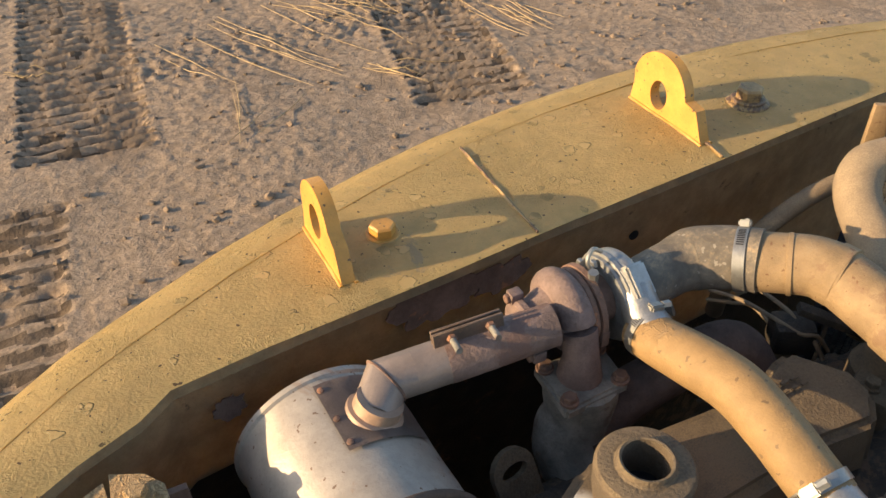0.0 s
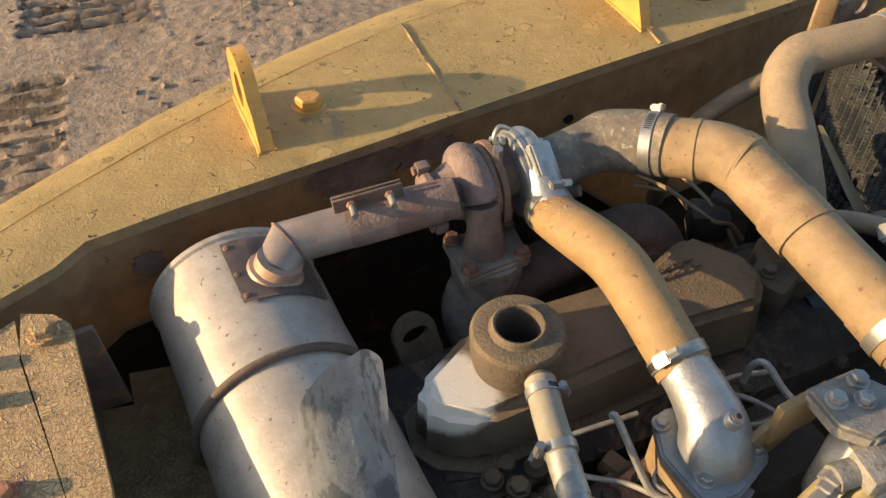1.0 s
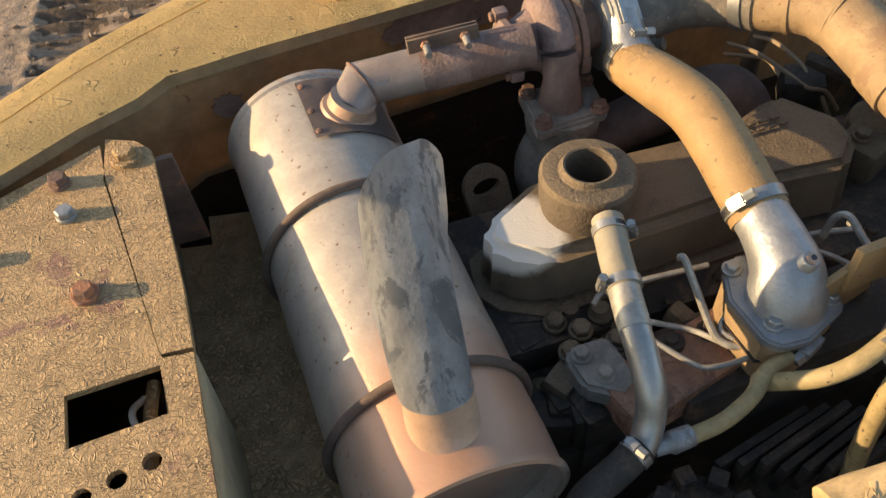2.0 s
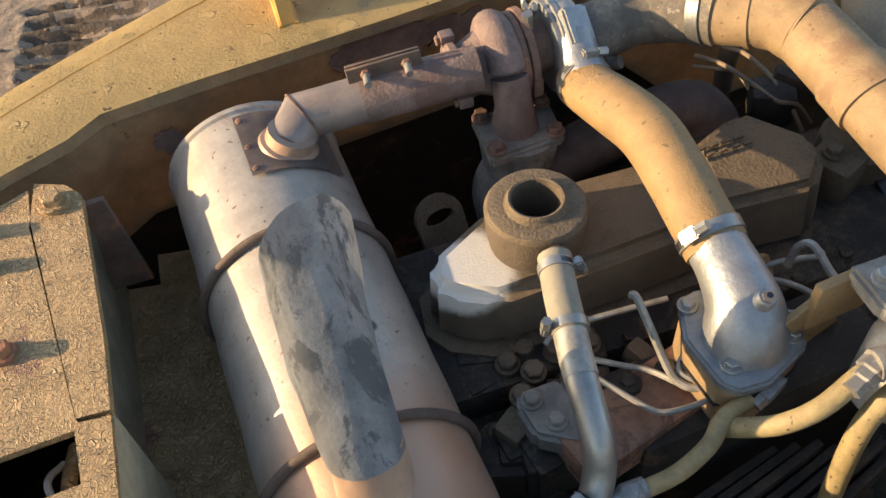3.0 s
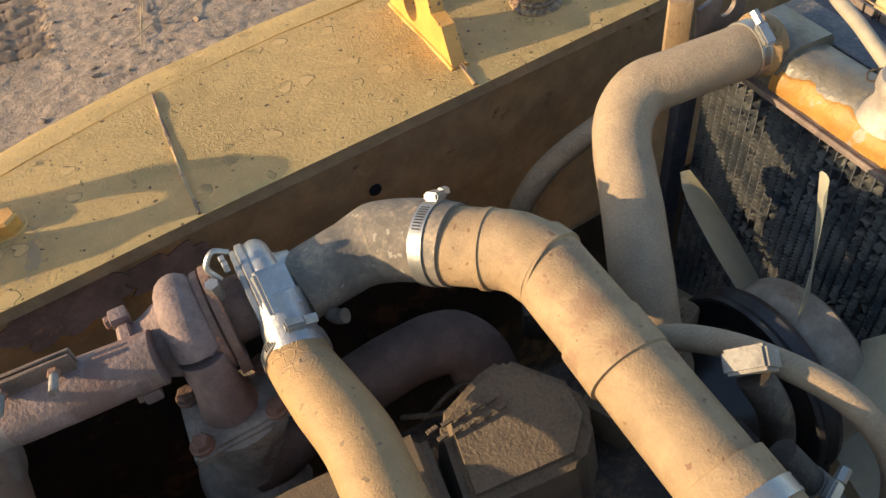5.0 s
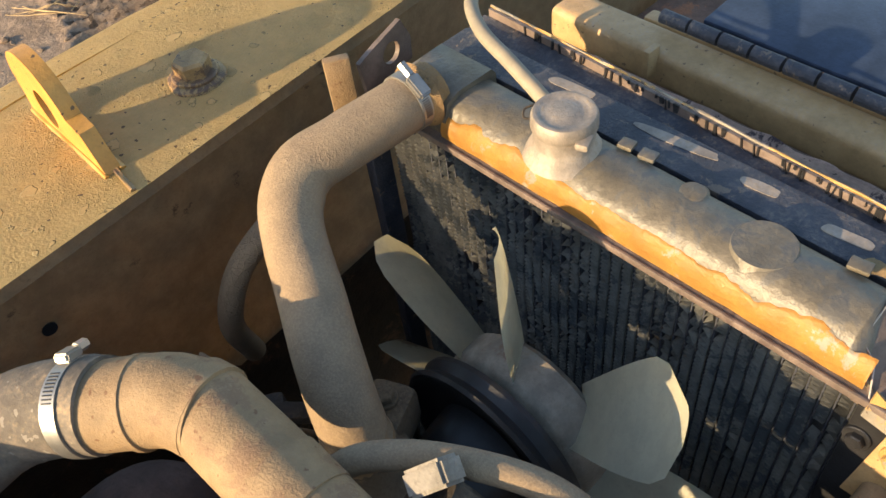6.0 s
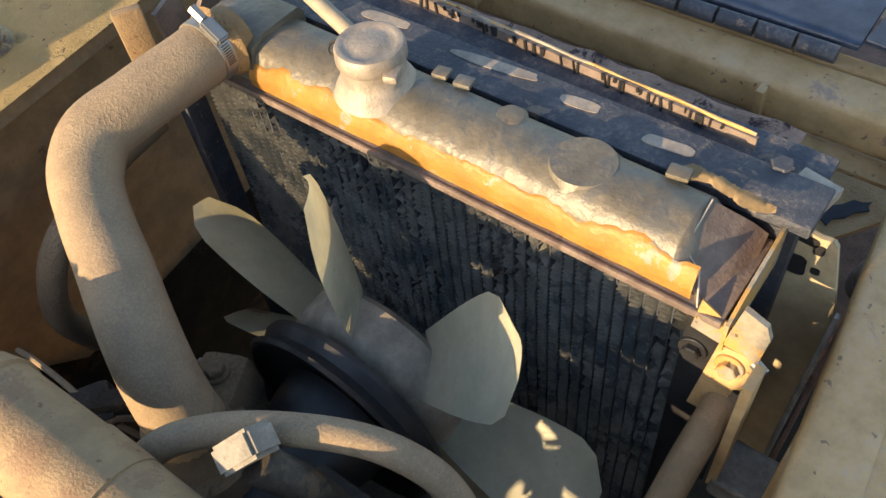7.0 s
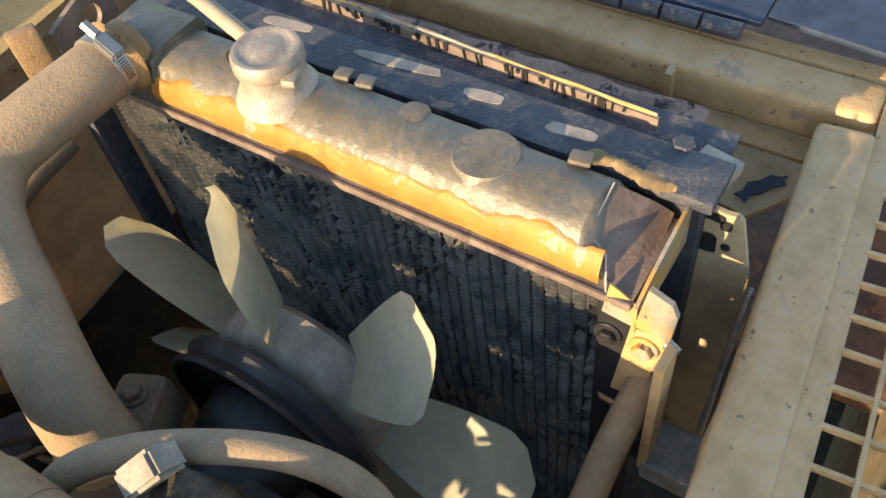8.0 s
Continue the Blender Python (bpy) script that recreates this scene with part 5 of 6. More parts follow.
# ---- fan ----
FC = Vector((1.055, 0.395, 1.072))
fan = thing("cooling_fan", FC + Vector((0, 0, -0.26)), "pale olive engine fan with broad rounded blades", "cooling fan")
bm = bmesh.new()
lathe(bm, FC - Vector((0.035, 0, 0)), (1, 0, 0), [(0, 0.03), (0.0, 0.07), (0.008, 0.092), (0.02, 0.1), (0.052, 0.1), (0.06, 0.092), (0.062, 0.03)], 48)
part("hub", bm, M_hub, fan, "dusty brown hub")
NB = 7
for b in range(NB):
    a0 = radians(30 + 360 / NB * b)
    bm = bmesh.new()
    g = []
    for i in range(10):
        f = i / 9
        rr = 0.09 + 0.162 * f
        width = (0.075 + 0.05 * math.sin(min(1, f * 1.15) * math.pi / 2)) * (1 if f < 0.75 else math.sqrt(max(0.05, 1 - ((f - 0.75) / 0.27) ** 2)))
        pitch = radians(62 - 12 * f)
        row = []
        for j in range(7):
            s = (j / 6 - 0.5) * width
            t_off, x_off = s * math.cos(pitch), -s * math.sin(pitch) + 0.01 * math.sin(j / 6 * math.pi)
            ang = a0 + t_off / rr
            row.append(bm.verts.new(FC + Vector((0.005 + x_off * 0.8, rr * math.cos(ang), rr * math.sin(ang)))))
        g.append(row)
    for p, q2 in zip(g, g[1:]):
        for k in range(6):
            bm.faces.new((p[k], p[k + 1], q2[k + 1], q2[k]))
    bmesh.ops.solidify(bm, geom=bm.faces[:], thickness=0.004)
    part("blade", bm, M_fan, fan)
pulley = thing("fan_pulley", (0.975, 0.405, 0.96), "black dished fan pulley with a belt groove", "pulley")
bm = bmesh.new()
lathe(bm, (0.985, 0.395, 1.072), (1, 0, 0), [(0.012, 0.02), (0.012, 0.06), (0.014, 0.09), (0.008, 0.104), (0, 0.109), (0.0, 0.113), (0.004, 0.116), (0.014, 0.108), (0.024, 0.114), (0.03, 0.113), (0.032, 0.08), (0.036, 0.04)], 64)
part("disc", bm, M_black, pulley)
bm = bmesh.new()
lathe(bm, (0.87, 0.395, 1.072), (1, 0, 0), [(0, 0.05), (0.04, 0.052), (0.07, 0.058), (0.1, 0.064), (0.125, 0.066)], 32)
part("shaft", bm, M_black, pulley, "grey water pump nose")
bm = bmesh.new()
tube(bm, [(0.999, 0.287, 1.07), (0.999, 0.25, 0.9), (0.999, 0.35, 0.62), (0.999, 0.46, 0.62), (0.999, 0.54, 0.9), (0.999, 0.503, 1.07)], 0.007, 8)
solo("fan_belt", bm, M_black, "black rubber fan belt running down to the crankshaft", "drive belt")
bm = bmesh.new()
block(bm, (0.945, 0.5, 1.1), (0.004, 0.075, 0.01), rx=38)
solo("belt_guard", bm, M_galv, "thin bright edge of a belt guard", "guard")

# ---- radiator ----
rad = thing("radiator", (1.19, 0.41, 0.6), "finned radiator with a lumpy sealed header tank", "radiator")
Y0, Y1, XF = 0.108, 0.722, 1.174
bm = bmesh.new()
block(bm, (XF + 0.04, (Y0 + Y1) / 2, 0.963), (0.05, Y1 - Y0 - 0.01, 0.62))
part("core", bm, M_black, rad, "dark core behind the fins")
# tubes share one mesh; serpentine fins fill the gaps
NT = 46
pitch = (Y1 - Y0) / NT
bm = bmesh.new()
block(bm, (0, 0, 0), (0.016, 0.0016, 0.62))
tube_me = finish(bm, "tube", M_blue)
for k in range(NT + 1):
    ob = new("tube", tube_me)
    ob.parent = rad
    ob.location = Vector((XF + 0.0145, Y0 + k * pitch, 0.963)) - BASE[rad.name]
rng = random.Random(11)
vs, fs = [], []
for k in range(NT):
    ya, yb = Y0 + k * pitch + 0.0017, Y0 + (k + 1) * pitch - 0.0017
    n = 190
    for i in range(n + 1):
        z = 1.271 - 0.62 * i / n
        y = ya if i % 2 else yb
        bent = noise.noise(Vector((k * 0.23, z * 7, 3))) + 0.6 * noise.noise(Vector((k * 0.7, z * 26, 9))) + 0.25 * max(0.0, (z - 1.14) / 0.12)
        crush = max(0.0, bent) * 0.012
        dx = 0.002 + crush * rng.random()
        dz = crush * rng.uniform(-0.7, 0.7)
        vs += [(XF + dx, y, z + dz), (XF + 0.02, y, z)]
        if i and not (bent > 0.3 and rng.random() < 0.45):
            b = len(vs) - 4
            fs.append((b, b + 1, b + 3, b + 2))
me = bpy.data.meshes.new("fins")
me.from_pydata([Vector(v) - BASE[rad.name] for v in vs], [], fs)
me.materials.append(M_fin)
fins = new("fin_pack", me)
fins.parent = rad
tagged(fins, "bent serpentine cooling fins", kind="stuff")


def tank_face(bm, prof, y0, y1, n, lumps, slant=0.0):
    """Sweeps a section in x, z along y and dents it like a hand-beaten seam."""
    g = []
    for j in range(n + 1):
        row = []
        for i, (x, z) in enumerate(prof):
            ys0 = y0 + slant * min(1.0, max(0.0, (z - 1.281) / 0.032))
            y = ys0 + (y1 - ys0) * j / n
            k = lumps * math.sin(i / (len(prof) - 1) * math.pi)
            wv = 0.5 + 0.5 * math.sin(y * 2 * math.pi / 0.042 + 0.6 * noise.noise(Vector((y * 9, i * 0.3, 8))))
            dn = k * (0.22 * wv * (0.6 + 0.8 * noise.noise(Vector((y * 12, 3, 2)))) + 0.9 * noise.noise(Vector((y * 28, i * 0.6, 1))) + 0.35 * noise.noise(Vector((y * 90, i * 1.3, 4))))
            if lumps > 0.005:
                for row_i, off in ((8.6, 0.0), (6.2, 0.021)):
                    cy = (y + off) / 0.042
                    amp = max(0.0, 0.4 + 1.3 * noise.noise(Vector((math.floor(cy) * 3.1, row_i, 2))))
                    dn -= 0.0075 * amp * math.exp(-(((cy % 1 - 0.5) * 0.042 / 0.007) ** 2) - ((i - row_i) / 1.0) ** 2)
            row.append(bm.verts.new((x - dn * 0.6, y + 0.2 * dn, z + dn * 0.5)))
        g.append(row)
    for a, b in zip(g, g[1:]):
        for k in range(len(a) - 1):
            bm.faces.new((a[k], a[k + 1], b[k + 1], b[k]))
    bm.faces.new(g[0])
    bm.faces.new(g[-1][::-1])
    return bm


TS = [(1.166, 1.281), (1.165, 1.288), (1.1645, 1.296), (1.165, 1.304), (1.168, 1.312), (1.173, 1.3185), (1.18, 1.323), (1.19, 1.3255), (1.2, 1.326), (1.21, 1.3255), (1.222, 1.324), (1.232, 1.32), (1.239, 1.312), (1.241, 1.3), (1.241, 1.281)]
bm = bmesh.new()
tank_face(bm, TS, 0.124, 0.61, 300, 0.0042, 0.03)
tank = part("header_tank", bm, M_tank, rad, "header tank smeared with grey sealant", sharp=80)
# bare yellow band with an uneven upper edge
bm = bmesh.new()
g = []
for j in range(301):
    y = 0.132 + 0.474 * j / 300
    top = 1.3125 + 0.007 * noise.noise(Vector((y * 24, 0, 5))) + 0.008 * noise.noise(Vector((y * 9, 0, 5))) + 0.003 * noise.noise(Vector((y * 110, 0, 6))) + 0.0015 * math.sin(y * 2 * math.pi / 0.042)
    wv = 0.5 + 0.5 * math.sin(y * 2 * math.pi / 0.042)
    row = []
    for f in (0, 0.2, 0.4, 0.6, 0.8, 0.93, 1.0):
        base_z = 1.284 + 0.003 * max(0.0, noise.noise(Vector((y * 30, 2, 9))))
        z = base_z + (top - base_z) * f
        lean = 0.3 * max(0, z - 1.295) + 9.0 * max(0, z - 1.303) ** 2
        row.append(bm.verts.new((1.1612 + lean - 0.0015 * wv * math.sin(f * math.pi) - 0.0012 * (1 - f) + 0.002 * (f > 0.95), y, z)))
    g.append(row)
for a, b in zip(g, g[1:]):
    for k in range(6):
        bm.faces.new((a[k], a[k + 1], b[k + 1], b[k]))
bmesh.ops.solidify(bm, geom=bm.faces[:], thickness=-0.003)
part("bare_band", bm, M_tank_yellow, tank, "bare ochre-yellow paint band", sharp=80)
# header plate under the tank
bm = bmesh.new()
block(bm, (1.2025, (Y0 + Y1) / 2, 1.279), (0.093, Y1 - Y0 + 0.01, 0.005), bevel=0.0015)
block(bm, (1.155, (Y0 + Y1) / 2, 1.2785), (0.004, Y1 - Y0 + 0.01, 0.008), bevel=0.0015)
part("header_plate", bm, M_brown, rad, "thin crimped header plate")
# end with hose neck
bm = bmesh.new()
tank_face(bm, [(1.164, 1.283), (1.162, 1.305), (1.17, 1.324), (1.186, 1.332), (1.235, 1.332), (1.243, 1.322), (1.243, 1.283)], 0.6, 0.676, 24, 0.004)
part("tank_end", bm, M_tank, rad, "raised tank end at the hose neck", sharp=60)
bm = bmesh.new()
rod(bm, (1.12, 0.636, 1.325), (1.18, 0.636, 1.325), 0.0295, 28)
lathe(bm, (1.15, 0.636, 1.325), (1, 0, 0), [(0, 0.03), (0.004, 0.034), (0.012, 0.038)], 28)
part("neck", bm, M_orange, rad, "ochre hose neck")
# sloping brown end plate with a pale edge
END = [(1.2246, 0.1523, 1.3241), (1.1803, 0.1521, 1.3118), (1.1788, 0.1363, 1.2961), (1.1558, 0.1244, 1.2784), (1.1592, 0.107, 1.2625), (1.1721, 0.1019, 1.2612), (1.2065, 0.1057, 1.2743), (1.2473, 0.1083, 1.2879), (1.2419, 0.1218, 1.2995)]
bm = bmesh.new()
deep = [bm.verts.new((p[0] + 0.006, p[1] + 0.012, 1.262)) for p in END]
high = [bm.verts.new(p) for p in END]
bm.faces.new(high)
for k in range(len(END)):
    j = (k + 1) % len(END)
    bm.faces.new((deep[k], deep[j], high[j], high[k]))
endp = part("end_plate", bm, M_brown, rad, "smeared brown sloping end plate", sharp=30)
bm = bmesh.new()
tube(bm, [Vector(p) + Vector((-0.0006, -0.0012, 0.0012)) for p in END[:4]], 0.0008, 8, 1)
part("edge_seam", bm, M_white, endp, "pale seam along the edge")
bm = bmesh.new()
prism(bm, [(0, 0), (0.026, -0.012), (0.03, 0.006), (0.004, 0.026)], 0.003, axes((1.1515, 0.124, 1.268), (0.3, -1, 0), (-1, -0.35, 0.35)))
part("corner_tab", bm, M_chip, rad)
# cap and blanked filler
cap = thing("filler_cap", (1.197, 0.466, 1.32), "dusty pressed metal filler cap with two ears", "filler cap")
bm = bmesh.new()
lathe(bm, (1.197, 0.466, 1.316), (0, 0, 1), [(0, 0.041), (0.008, 0.037), (0.016, 0.0325), (0.02, 0.0305), (0.036, 0.0305)], 36)
part("neck", bm, M_zinc_cap, cap)
bm = bmesh.new()
lathe(bm, (1.197, 0.466, 1.3505), (0, 0, 1), [(0, 0.0315), (0.003, 0.0328), (0.013, 0.0324), (0.0168, 0.0305), (0.0175, 0.0275), (0.0162, 0.0245), (0.0158, 0.017), (0.017, 0.0135), (0.0172, 0.002)], 44)
part("cap", bm, M_zinc_cap, cap)
for sgn in (1, -1):
    bm = bmesh.new()
    block(bm, (1.197 + sgn * 0.008, 0.466 + sgn * 0.031, 1.352), (0.022, 0.014, 0.009), rz=20, bevel=0.004)
    part("ear", bm, M_zinc_cap, cap)
bm = bmesh.new()
lathe(bm, (1.206, 0.254, 1.3085), (0, 0, 1), [(0, 0.04), (0.008, 0.034), (0.013, 0.0305), (0.0165, 0.0288), (0.0185, 0.0275), (0.019, 0.002)], 48, wob=0.01)
part("blank_disc", bm, M_tank, rad, "round blanking disc")
bm = bmesh.new()
lathe(bm, (1.222, 0.336, 1.3145), (0, 0, 1), [(0, 0.016), (0.008, 0.015), (0.011, 0.012), (0.012, 0.002)], 24, wob=0.1)
part("boss", bm, M_tank, rad)
for y, l in ((0.42, 0.02), (0.395, 0.022), (0.185, 0.024)):
    bm = bmesh.new()
    block(bm, (1.236, y, 1.325), (0.014, l * 0.8, 0.005), bevel=0.002, rz=8)
    part("solder_blob", bm, M_tank, rad)
line("overflow_hose", [(1.215, 0.5, 1.345), (1.218, 0.52, 1.352), (1.222, 0.56, 1.368), (1.235, 0.61, 1.375), (1.27, 0.66, 1.37), (1.32, 0.7, 1.35)], 0.008, M_beige, "thin tan overflow hose tied to the cap neck", "rubber hose")
bm = bmesh.new()
lathe(bm, (1.212, 0.503, 1.346), (0, 1, 0.2), [(0, 0.0095), (0.003, 0.0095)], 14)
tube(bm, [(1.204, 0.506, 1.352), (1.192, 0.512, 1.35), (1.186, 0.508, 1.345), (1.192, 0.502, 1.344), (1.2, 0.506, 1.35)], 0.0013, 6)
solo("wire_tie", bm, M_block, "twisted wire tie round the overflow hose", "wire tie")
# side frame and brackets
side = thing("radiator_side_frame", (1.2, 0.1, 0.6), "dark radiator side channel with chipped ochre bracket", "side frame")
bm = bmesh.new()
block(bm, (1.172, 0.112, 0.958), (0.03, 0.036, 0.62), bevel=0.003)
part("channel", bm, M_black, side)
hexbolt(side, (1.157, 0.119, 1.231), (-1, -0.05, 0.1), 0.014, M_black, washer=0.012)
FACE = Matrix(((0, 0, -1, 1.158), (1, 0, 0, 0), (0, 1, 0, 0), (0, 0, 0, 1)))
bm = bmesh.new()
prism(bm, [(0.0906, 1.312), (0.0718, 1.304), (0.067, 1.291), (0.0694, 1.257), (0.098, 1.26)], 0.005, FACE)
part("tab", bm, M_chip, side, "chipped ochre and white tab")
bm = bmesh.new()
prism(bm, [(0.1008, 1.254), (0.0694, 1.2566), (0.0715, 1.21), (0.0795, 1.204), (0.081, 1.15), (0.112, 1.15)], 0.003, FACE)
part("bracket", bm, M_frame, side, "worn ochre bracket plate")
hexbolt(side, (1.155, 0.0877, 1.236), (-1, -0.05, 0.1), 0.015, M_chip, washer=0.012)
bm = bmesh.new()
rod(bm, (1.156, 0.072, 1.252), (1.152, 0.062, 1.25), 0.0048, 12)
part("pin", bm, M_alu, side, "bright pin end")
bm = bmesh.new()
prism(bm, [(1.153, 1.25), (1.153, 1.284), (1.176, 1.292), (1.25, 1.304), (1.272, 1.296), (1.272, 1.25)], 0.003, Matrix(((1, 0, 0, 0), (0, 0, -1, 0.1), (0, 1, 0, 0), (0, 0, 0, 1))))
part("end_flange", bm, M_chip, side)
left = thing("radiator_side_frame", (1.15, 0.73, 0.6), "dark radiator side channel at the fender side", "side frame")
bm = bmesh.new()
block(bm, (1.16, 0.736, 0.958), (0.03, 0.018, 0.61), bevel=0.003)
part("channel", bm, M_blue, left)
bm = bmesh.new()
block(bm, (1.132, 0.737, 1.302), (0.012, 0.03, 0.085), rz=60, bevel=0.003)
br = part("bracket", bm, M_pipe, left, "tan upright bracket")
hexbolt(left, (1.124, 0.73, 1.262), (-1, -0.3, 0.2), 0.016, M_galv, washer=0.013)
bm = bmesh.new()
tube(bm, [(1.13, 0.72, 1.26), (1.138, 0.705, 1.285), (1.15, 0.69, 1.3), (1.162, 0.68, 1.29)], 0.006, 10)
part("strap", bm, M_galv, left, "bent grey strap")
bm = bmesh.new()
prism(bm, [(0, 0), (0, 0.05), (0.03, 0.055), (0.075, 0.06), (0.085, 0.03), (0.08, 0)], 0.006, axes((1.16, 0.735, 1.275), (1, 0.12, 0.1), (0.12, -1, 0)), holes=[circle(0.05, 0.03, 0.014, 16)[::-1]])
part("hanger", bm, M_brown, left, "chipped hanger plate with a hole")

# ---- oil cooler and guard frame in front of the radiator ----
cooler = thing("oil_cooler", (1.29, 0.4, 0.7), "dark blue-black cooler channel flaked and dusty", "oil cooler")
bm = bmesh.new()
block(bm, (1.272, 0.39, 1.305), (0.05, 0.62, 0.012), bevel=0.002)
block(bm, (1.275, 0.39, 1.05), (0.04, 0.6, 0.48))
part("top_plate", bm, M_blue, cooler)
bm = bmesh.new()
block(bm, (1.318, 0.4, 1.296), (0.04, 0.62, 0.01), bevel=0.002, ry=-8)
part("ledge", bm, M_blue, cooler)
bm = bmesh.new()
tube(bm, [(1.316, 0.155, 1.316), (1.3225, 0.3, 1.317), (1.331, 0.5, 1.318), (1.34, 0.7, 1.318)], 0.0013, 8, 16, wob=1.2)
part("rusty_edge", bm, M_chip, cooler, "rusty torn sheet edge")
bm = bmesh.new()
rng = random.Random(21)
for k in range(60):
    y, l = rng.uniform(0.17, 0.68), rng.uniform(0.004, 0.016)
    block(bm, (1.316 + (y - 0.155) * 0.044 - 0.0032, y, 1.315 - l / 2), (0.002, rng.uniform(0.001, 0.003), l), rx=rng.uniform(-12, 12))
part("tar_drip", bm, M_black, cooler, "black tar drips below the torn edge", kind="stuff")
bm = bmesh.new()
g = []
for j in range(60):
    y = 0.13 + 0.58 * j / 59
    g.append([bm.verts.new((1.334 + 0.05 * i / 5 + 0.004 * noise.noise(Vector((y * 30, i, 2))), y, 1.274 + 0.004 * noise.noise(Vector((y * 22, i * 1.4, 6))))) for i in range(6)])
for a, b in zip(g, g[1:]):
    for k in range(5):
        bm.faces.new((a[k], a[k + 1], b[k + 1], b[k]))
bmesh.ops.solidify(bm, geom=bm.faces[:], thickness=0.003)
part("rear_sheet", bm, M_pink, cooler, "pitted rust-pink sheet behind the cooler")
bm = bmesh.new()
block(bm, (1.328, 0.428, 1.289), (0.004, 0.55, 0.048), rz=-2.52)
part("back_sheet", bm, M_brown, cooler, "brown sheet streaked with tar")
def smear(seed, lx, ly):
    """An uneven patch outline."""
    out = []
    for k in range(26):
        a = 2 * math.pi * k / 26
        q = 1 + 0.16 * noise.noise(Vector((math.cos(a) * 1.6, math.sin(a) * 1.6, seed)))
        out.append((lx * q * math.copysign(abs(math.cos(a)) ** 0.7, math.cos(a)), ly * q * math.copysign(abs(math.sin(a)) ** 0.7, math.sin(a))))
    return out


# spots of sun between the caps, laid on as thin pale plates
for k, (y, l, x) in enumerate(((0.395, 0.045, 1.283), (0.3, 0.02, 1.278), (0.212, 0.024, 1.272), (0.53, 0.03, 1.285))):
    bm = bmesh.new()
    prism(bm, smear(k * 3.7, 0.0065, l), 0.0008, pose(x, y, 1.3108, 0, 0, 5))
    part("sun_patch", bm, M_zinc_cap, cooler, "thin pale plate standing in for a spot of sunlight")
bm = bmesh.new()
block(bm, (1.285, 0.098, 1.3), (0.05, 0.035, 0.012), rz=-12, bevel=0.002)
part("tab", bm, M_zinc_cap, cooler)
hexbolt(cooler, (1.3, 0.125, 1.3), (0, 0, 1), 0.018, M_blue, washer=0.016)
bm = bmesh.new()
g = []
for j in range(40):
    f = j / 39
    p = Vector((1.247 - 0.006 * f + 0.003 * math.sin(f * 6), 0.188 - 0.08 * f, 1.318 + 0.006 * f))
    w = (0.0075 + 0.003 * noise.noise(Vector((f * 5, 0, 0)))) * min(1, 0.4 + 6 * f, 0.4 + 6 * (1 - f))
    jag = 0.003 * noise.noise(Vector((f * 40, 3, 0)))
    g.append([bm.verts.new(p + Vector((w * s + jag * (abs(s) == 1), 0.3 * w * s, 0.004 * (1 - abs(s)) + 0.001 * noise.noise(Vector((f * 30, s, 5)))))) for s in (-1, -0.4, 0.4, 1)])
for a, b in zip(g, g[1:]):
    for k in range(3):
        bm.faces.new((a[k], a[k + 1], b[k + 1], b[k]))
bmesh.ops.solidify(bm, geom=bm.faces[:], thickness=0.003)
part("foam_strip", bm, M_straw, cooler, "torn tan foam strip")

# frame and hood: larger plan shrunk 0.8 towards the camera, fitting its view
TOWARDS_EYE = Matrix.Translation((0.803, 0.008, 1.81)) @ Matrix.Scale(0.8, 4) @ Matrix.Translation((-0.803, -0.008, -1.81))


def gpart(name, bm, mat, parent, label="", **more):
    bmesh.ops.transform(bm, matrix=TOWARDS_EYE, verts=bm.verts[:])
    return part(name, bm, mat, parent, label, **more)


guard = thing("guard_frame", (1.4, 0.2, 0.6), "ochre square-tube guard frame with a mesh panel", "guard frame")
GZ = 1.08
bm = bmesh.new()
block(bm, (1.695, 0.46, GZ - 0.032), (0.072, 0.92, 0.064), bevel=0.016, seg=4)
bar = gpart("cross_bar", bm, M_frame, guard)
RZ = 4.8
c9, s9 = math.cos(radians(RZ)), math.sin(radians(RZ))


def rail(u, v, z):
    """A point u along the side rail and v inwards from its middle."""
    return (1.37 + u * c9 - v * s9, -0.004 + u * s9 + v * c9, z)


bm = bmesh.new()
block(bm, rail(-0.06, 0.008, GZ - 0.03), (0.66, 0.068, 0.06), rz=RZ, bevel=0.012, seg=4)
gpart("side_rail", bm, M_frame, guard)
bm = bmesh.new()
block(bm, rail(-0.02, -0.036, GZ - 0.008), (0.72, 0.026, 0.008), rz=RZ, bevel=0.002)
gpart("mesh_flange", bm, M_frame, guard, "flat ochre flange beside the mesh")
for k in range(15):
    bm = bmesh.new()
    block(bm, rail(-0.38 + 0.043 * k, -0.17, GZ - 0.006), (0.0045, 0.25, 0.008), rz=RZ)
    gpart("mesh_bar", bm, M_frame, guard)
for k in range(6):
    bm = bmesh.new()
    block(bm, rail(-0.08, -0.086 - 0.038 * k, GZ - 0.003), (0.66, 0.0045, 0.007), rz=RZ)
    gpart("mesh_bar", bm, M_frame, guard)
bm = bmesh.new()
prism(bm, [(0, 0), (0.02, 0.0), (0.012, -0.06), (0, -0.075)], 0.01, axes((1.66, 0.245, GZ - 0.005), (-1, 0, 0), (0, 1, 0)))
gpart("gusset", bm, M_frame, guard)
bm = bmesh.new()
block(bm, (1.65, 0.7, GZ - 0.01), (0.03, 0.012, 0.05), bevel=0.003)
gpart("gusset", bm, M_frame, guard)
bm = bmesh.new()
prism(bm, [(1.6, 0.22), (1.57, 0.2), (1.452, 0.142), (1.443, 0.132), (1.435, 0.084), (1.507, 0.034), (1.6, 0.03)], 0.006, pose(0, 0, 1.0935))
shelf = part("shelf", bm, M_frame, guard, "dim ochre gusset plate below the cross bar")
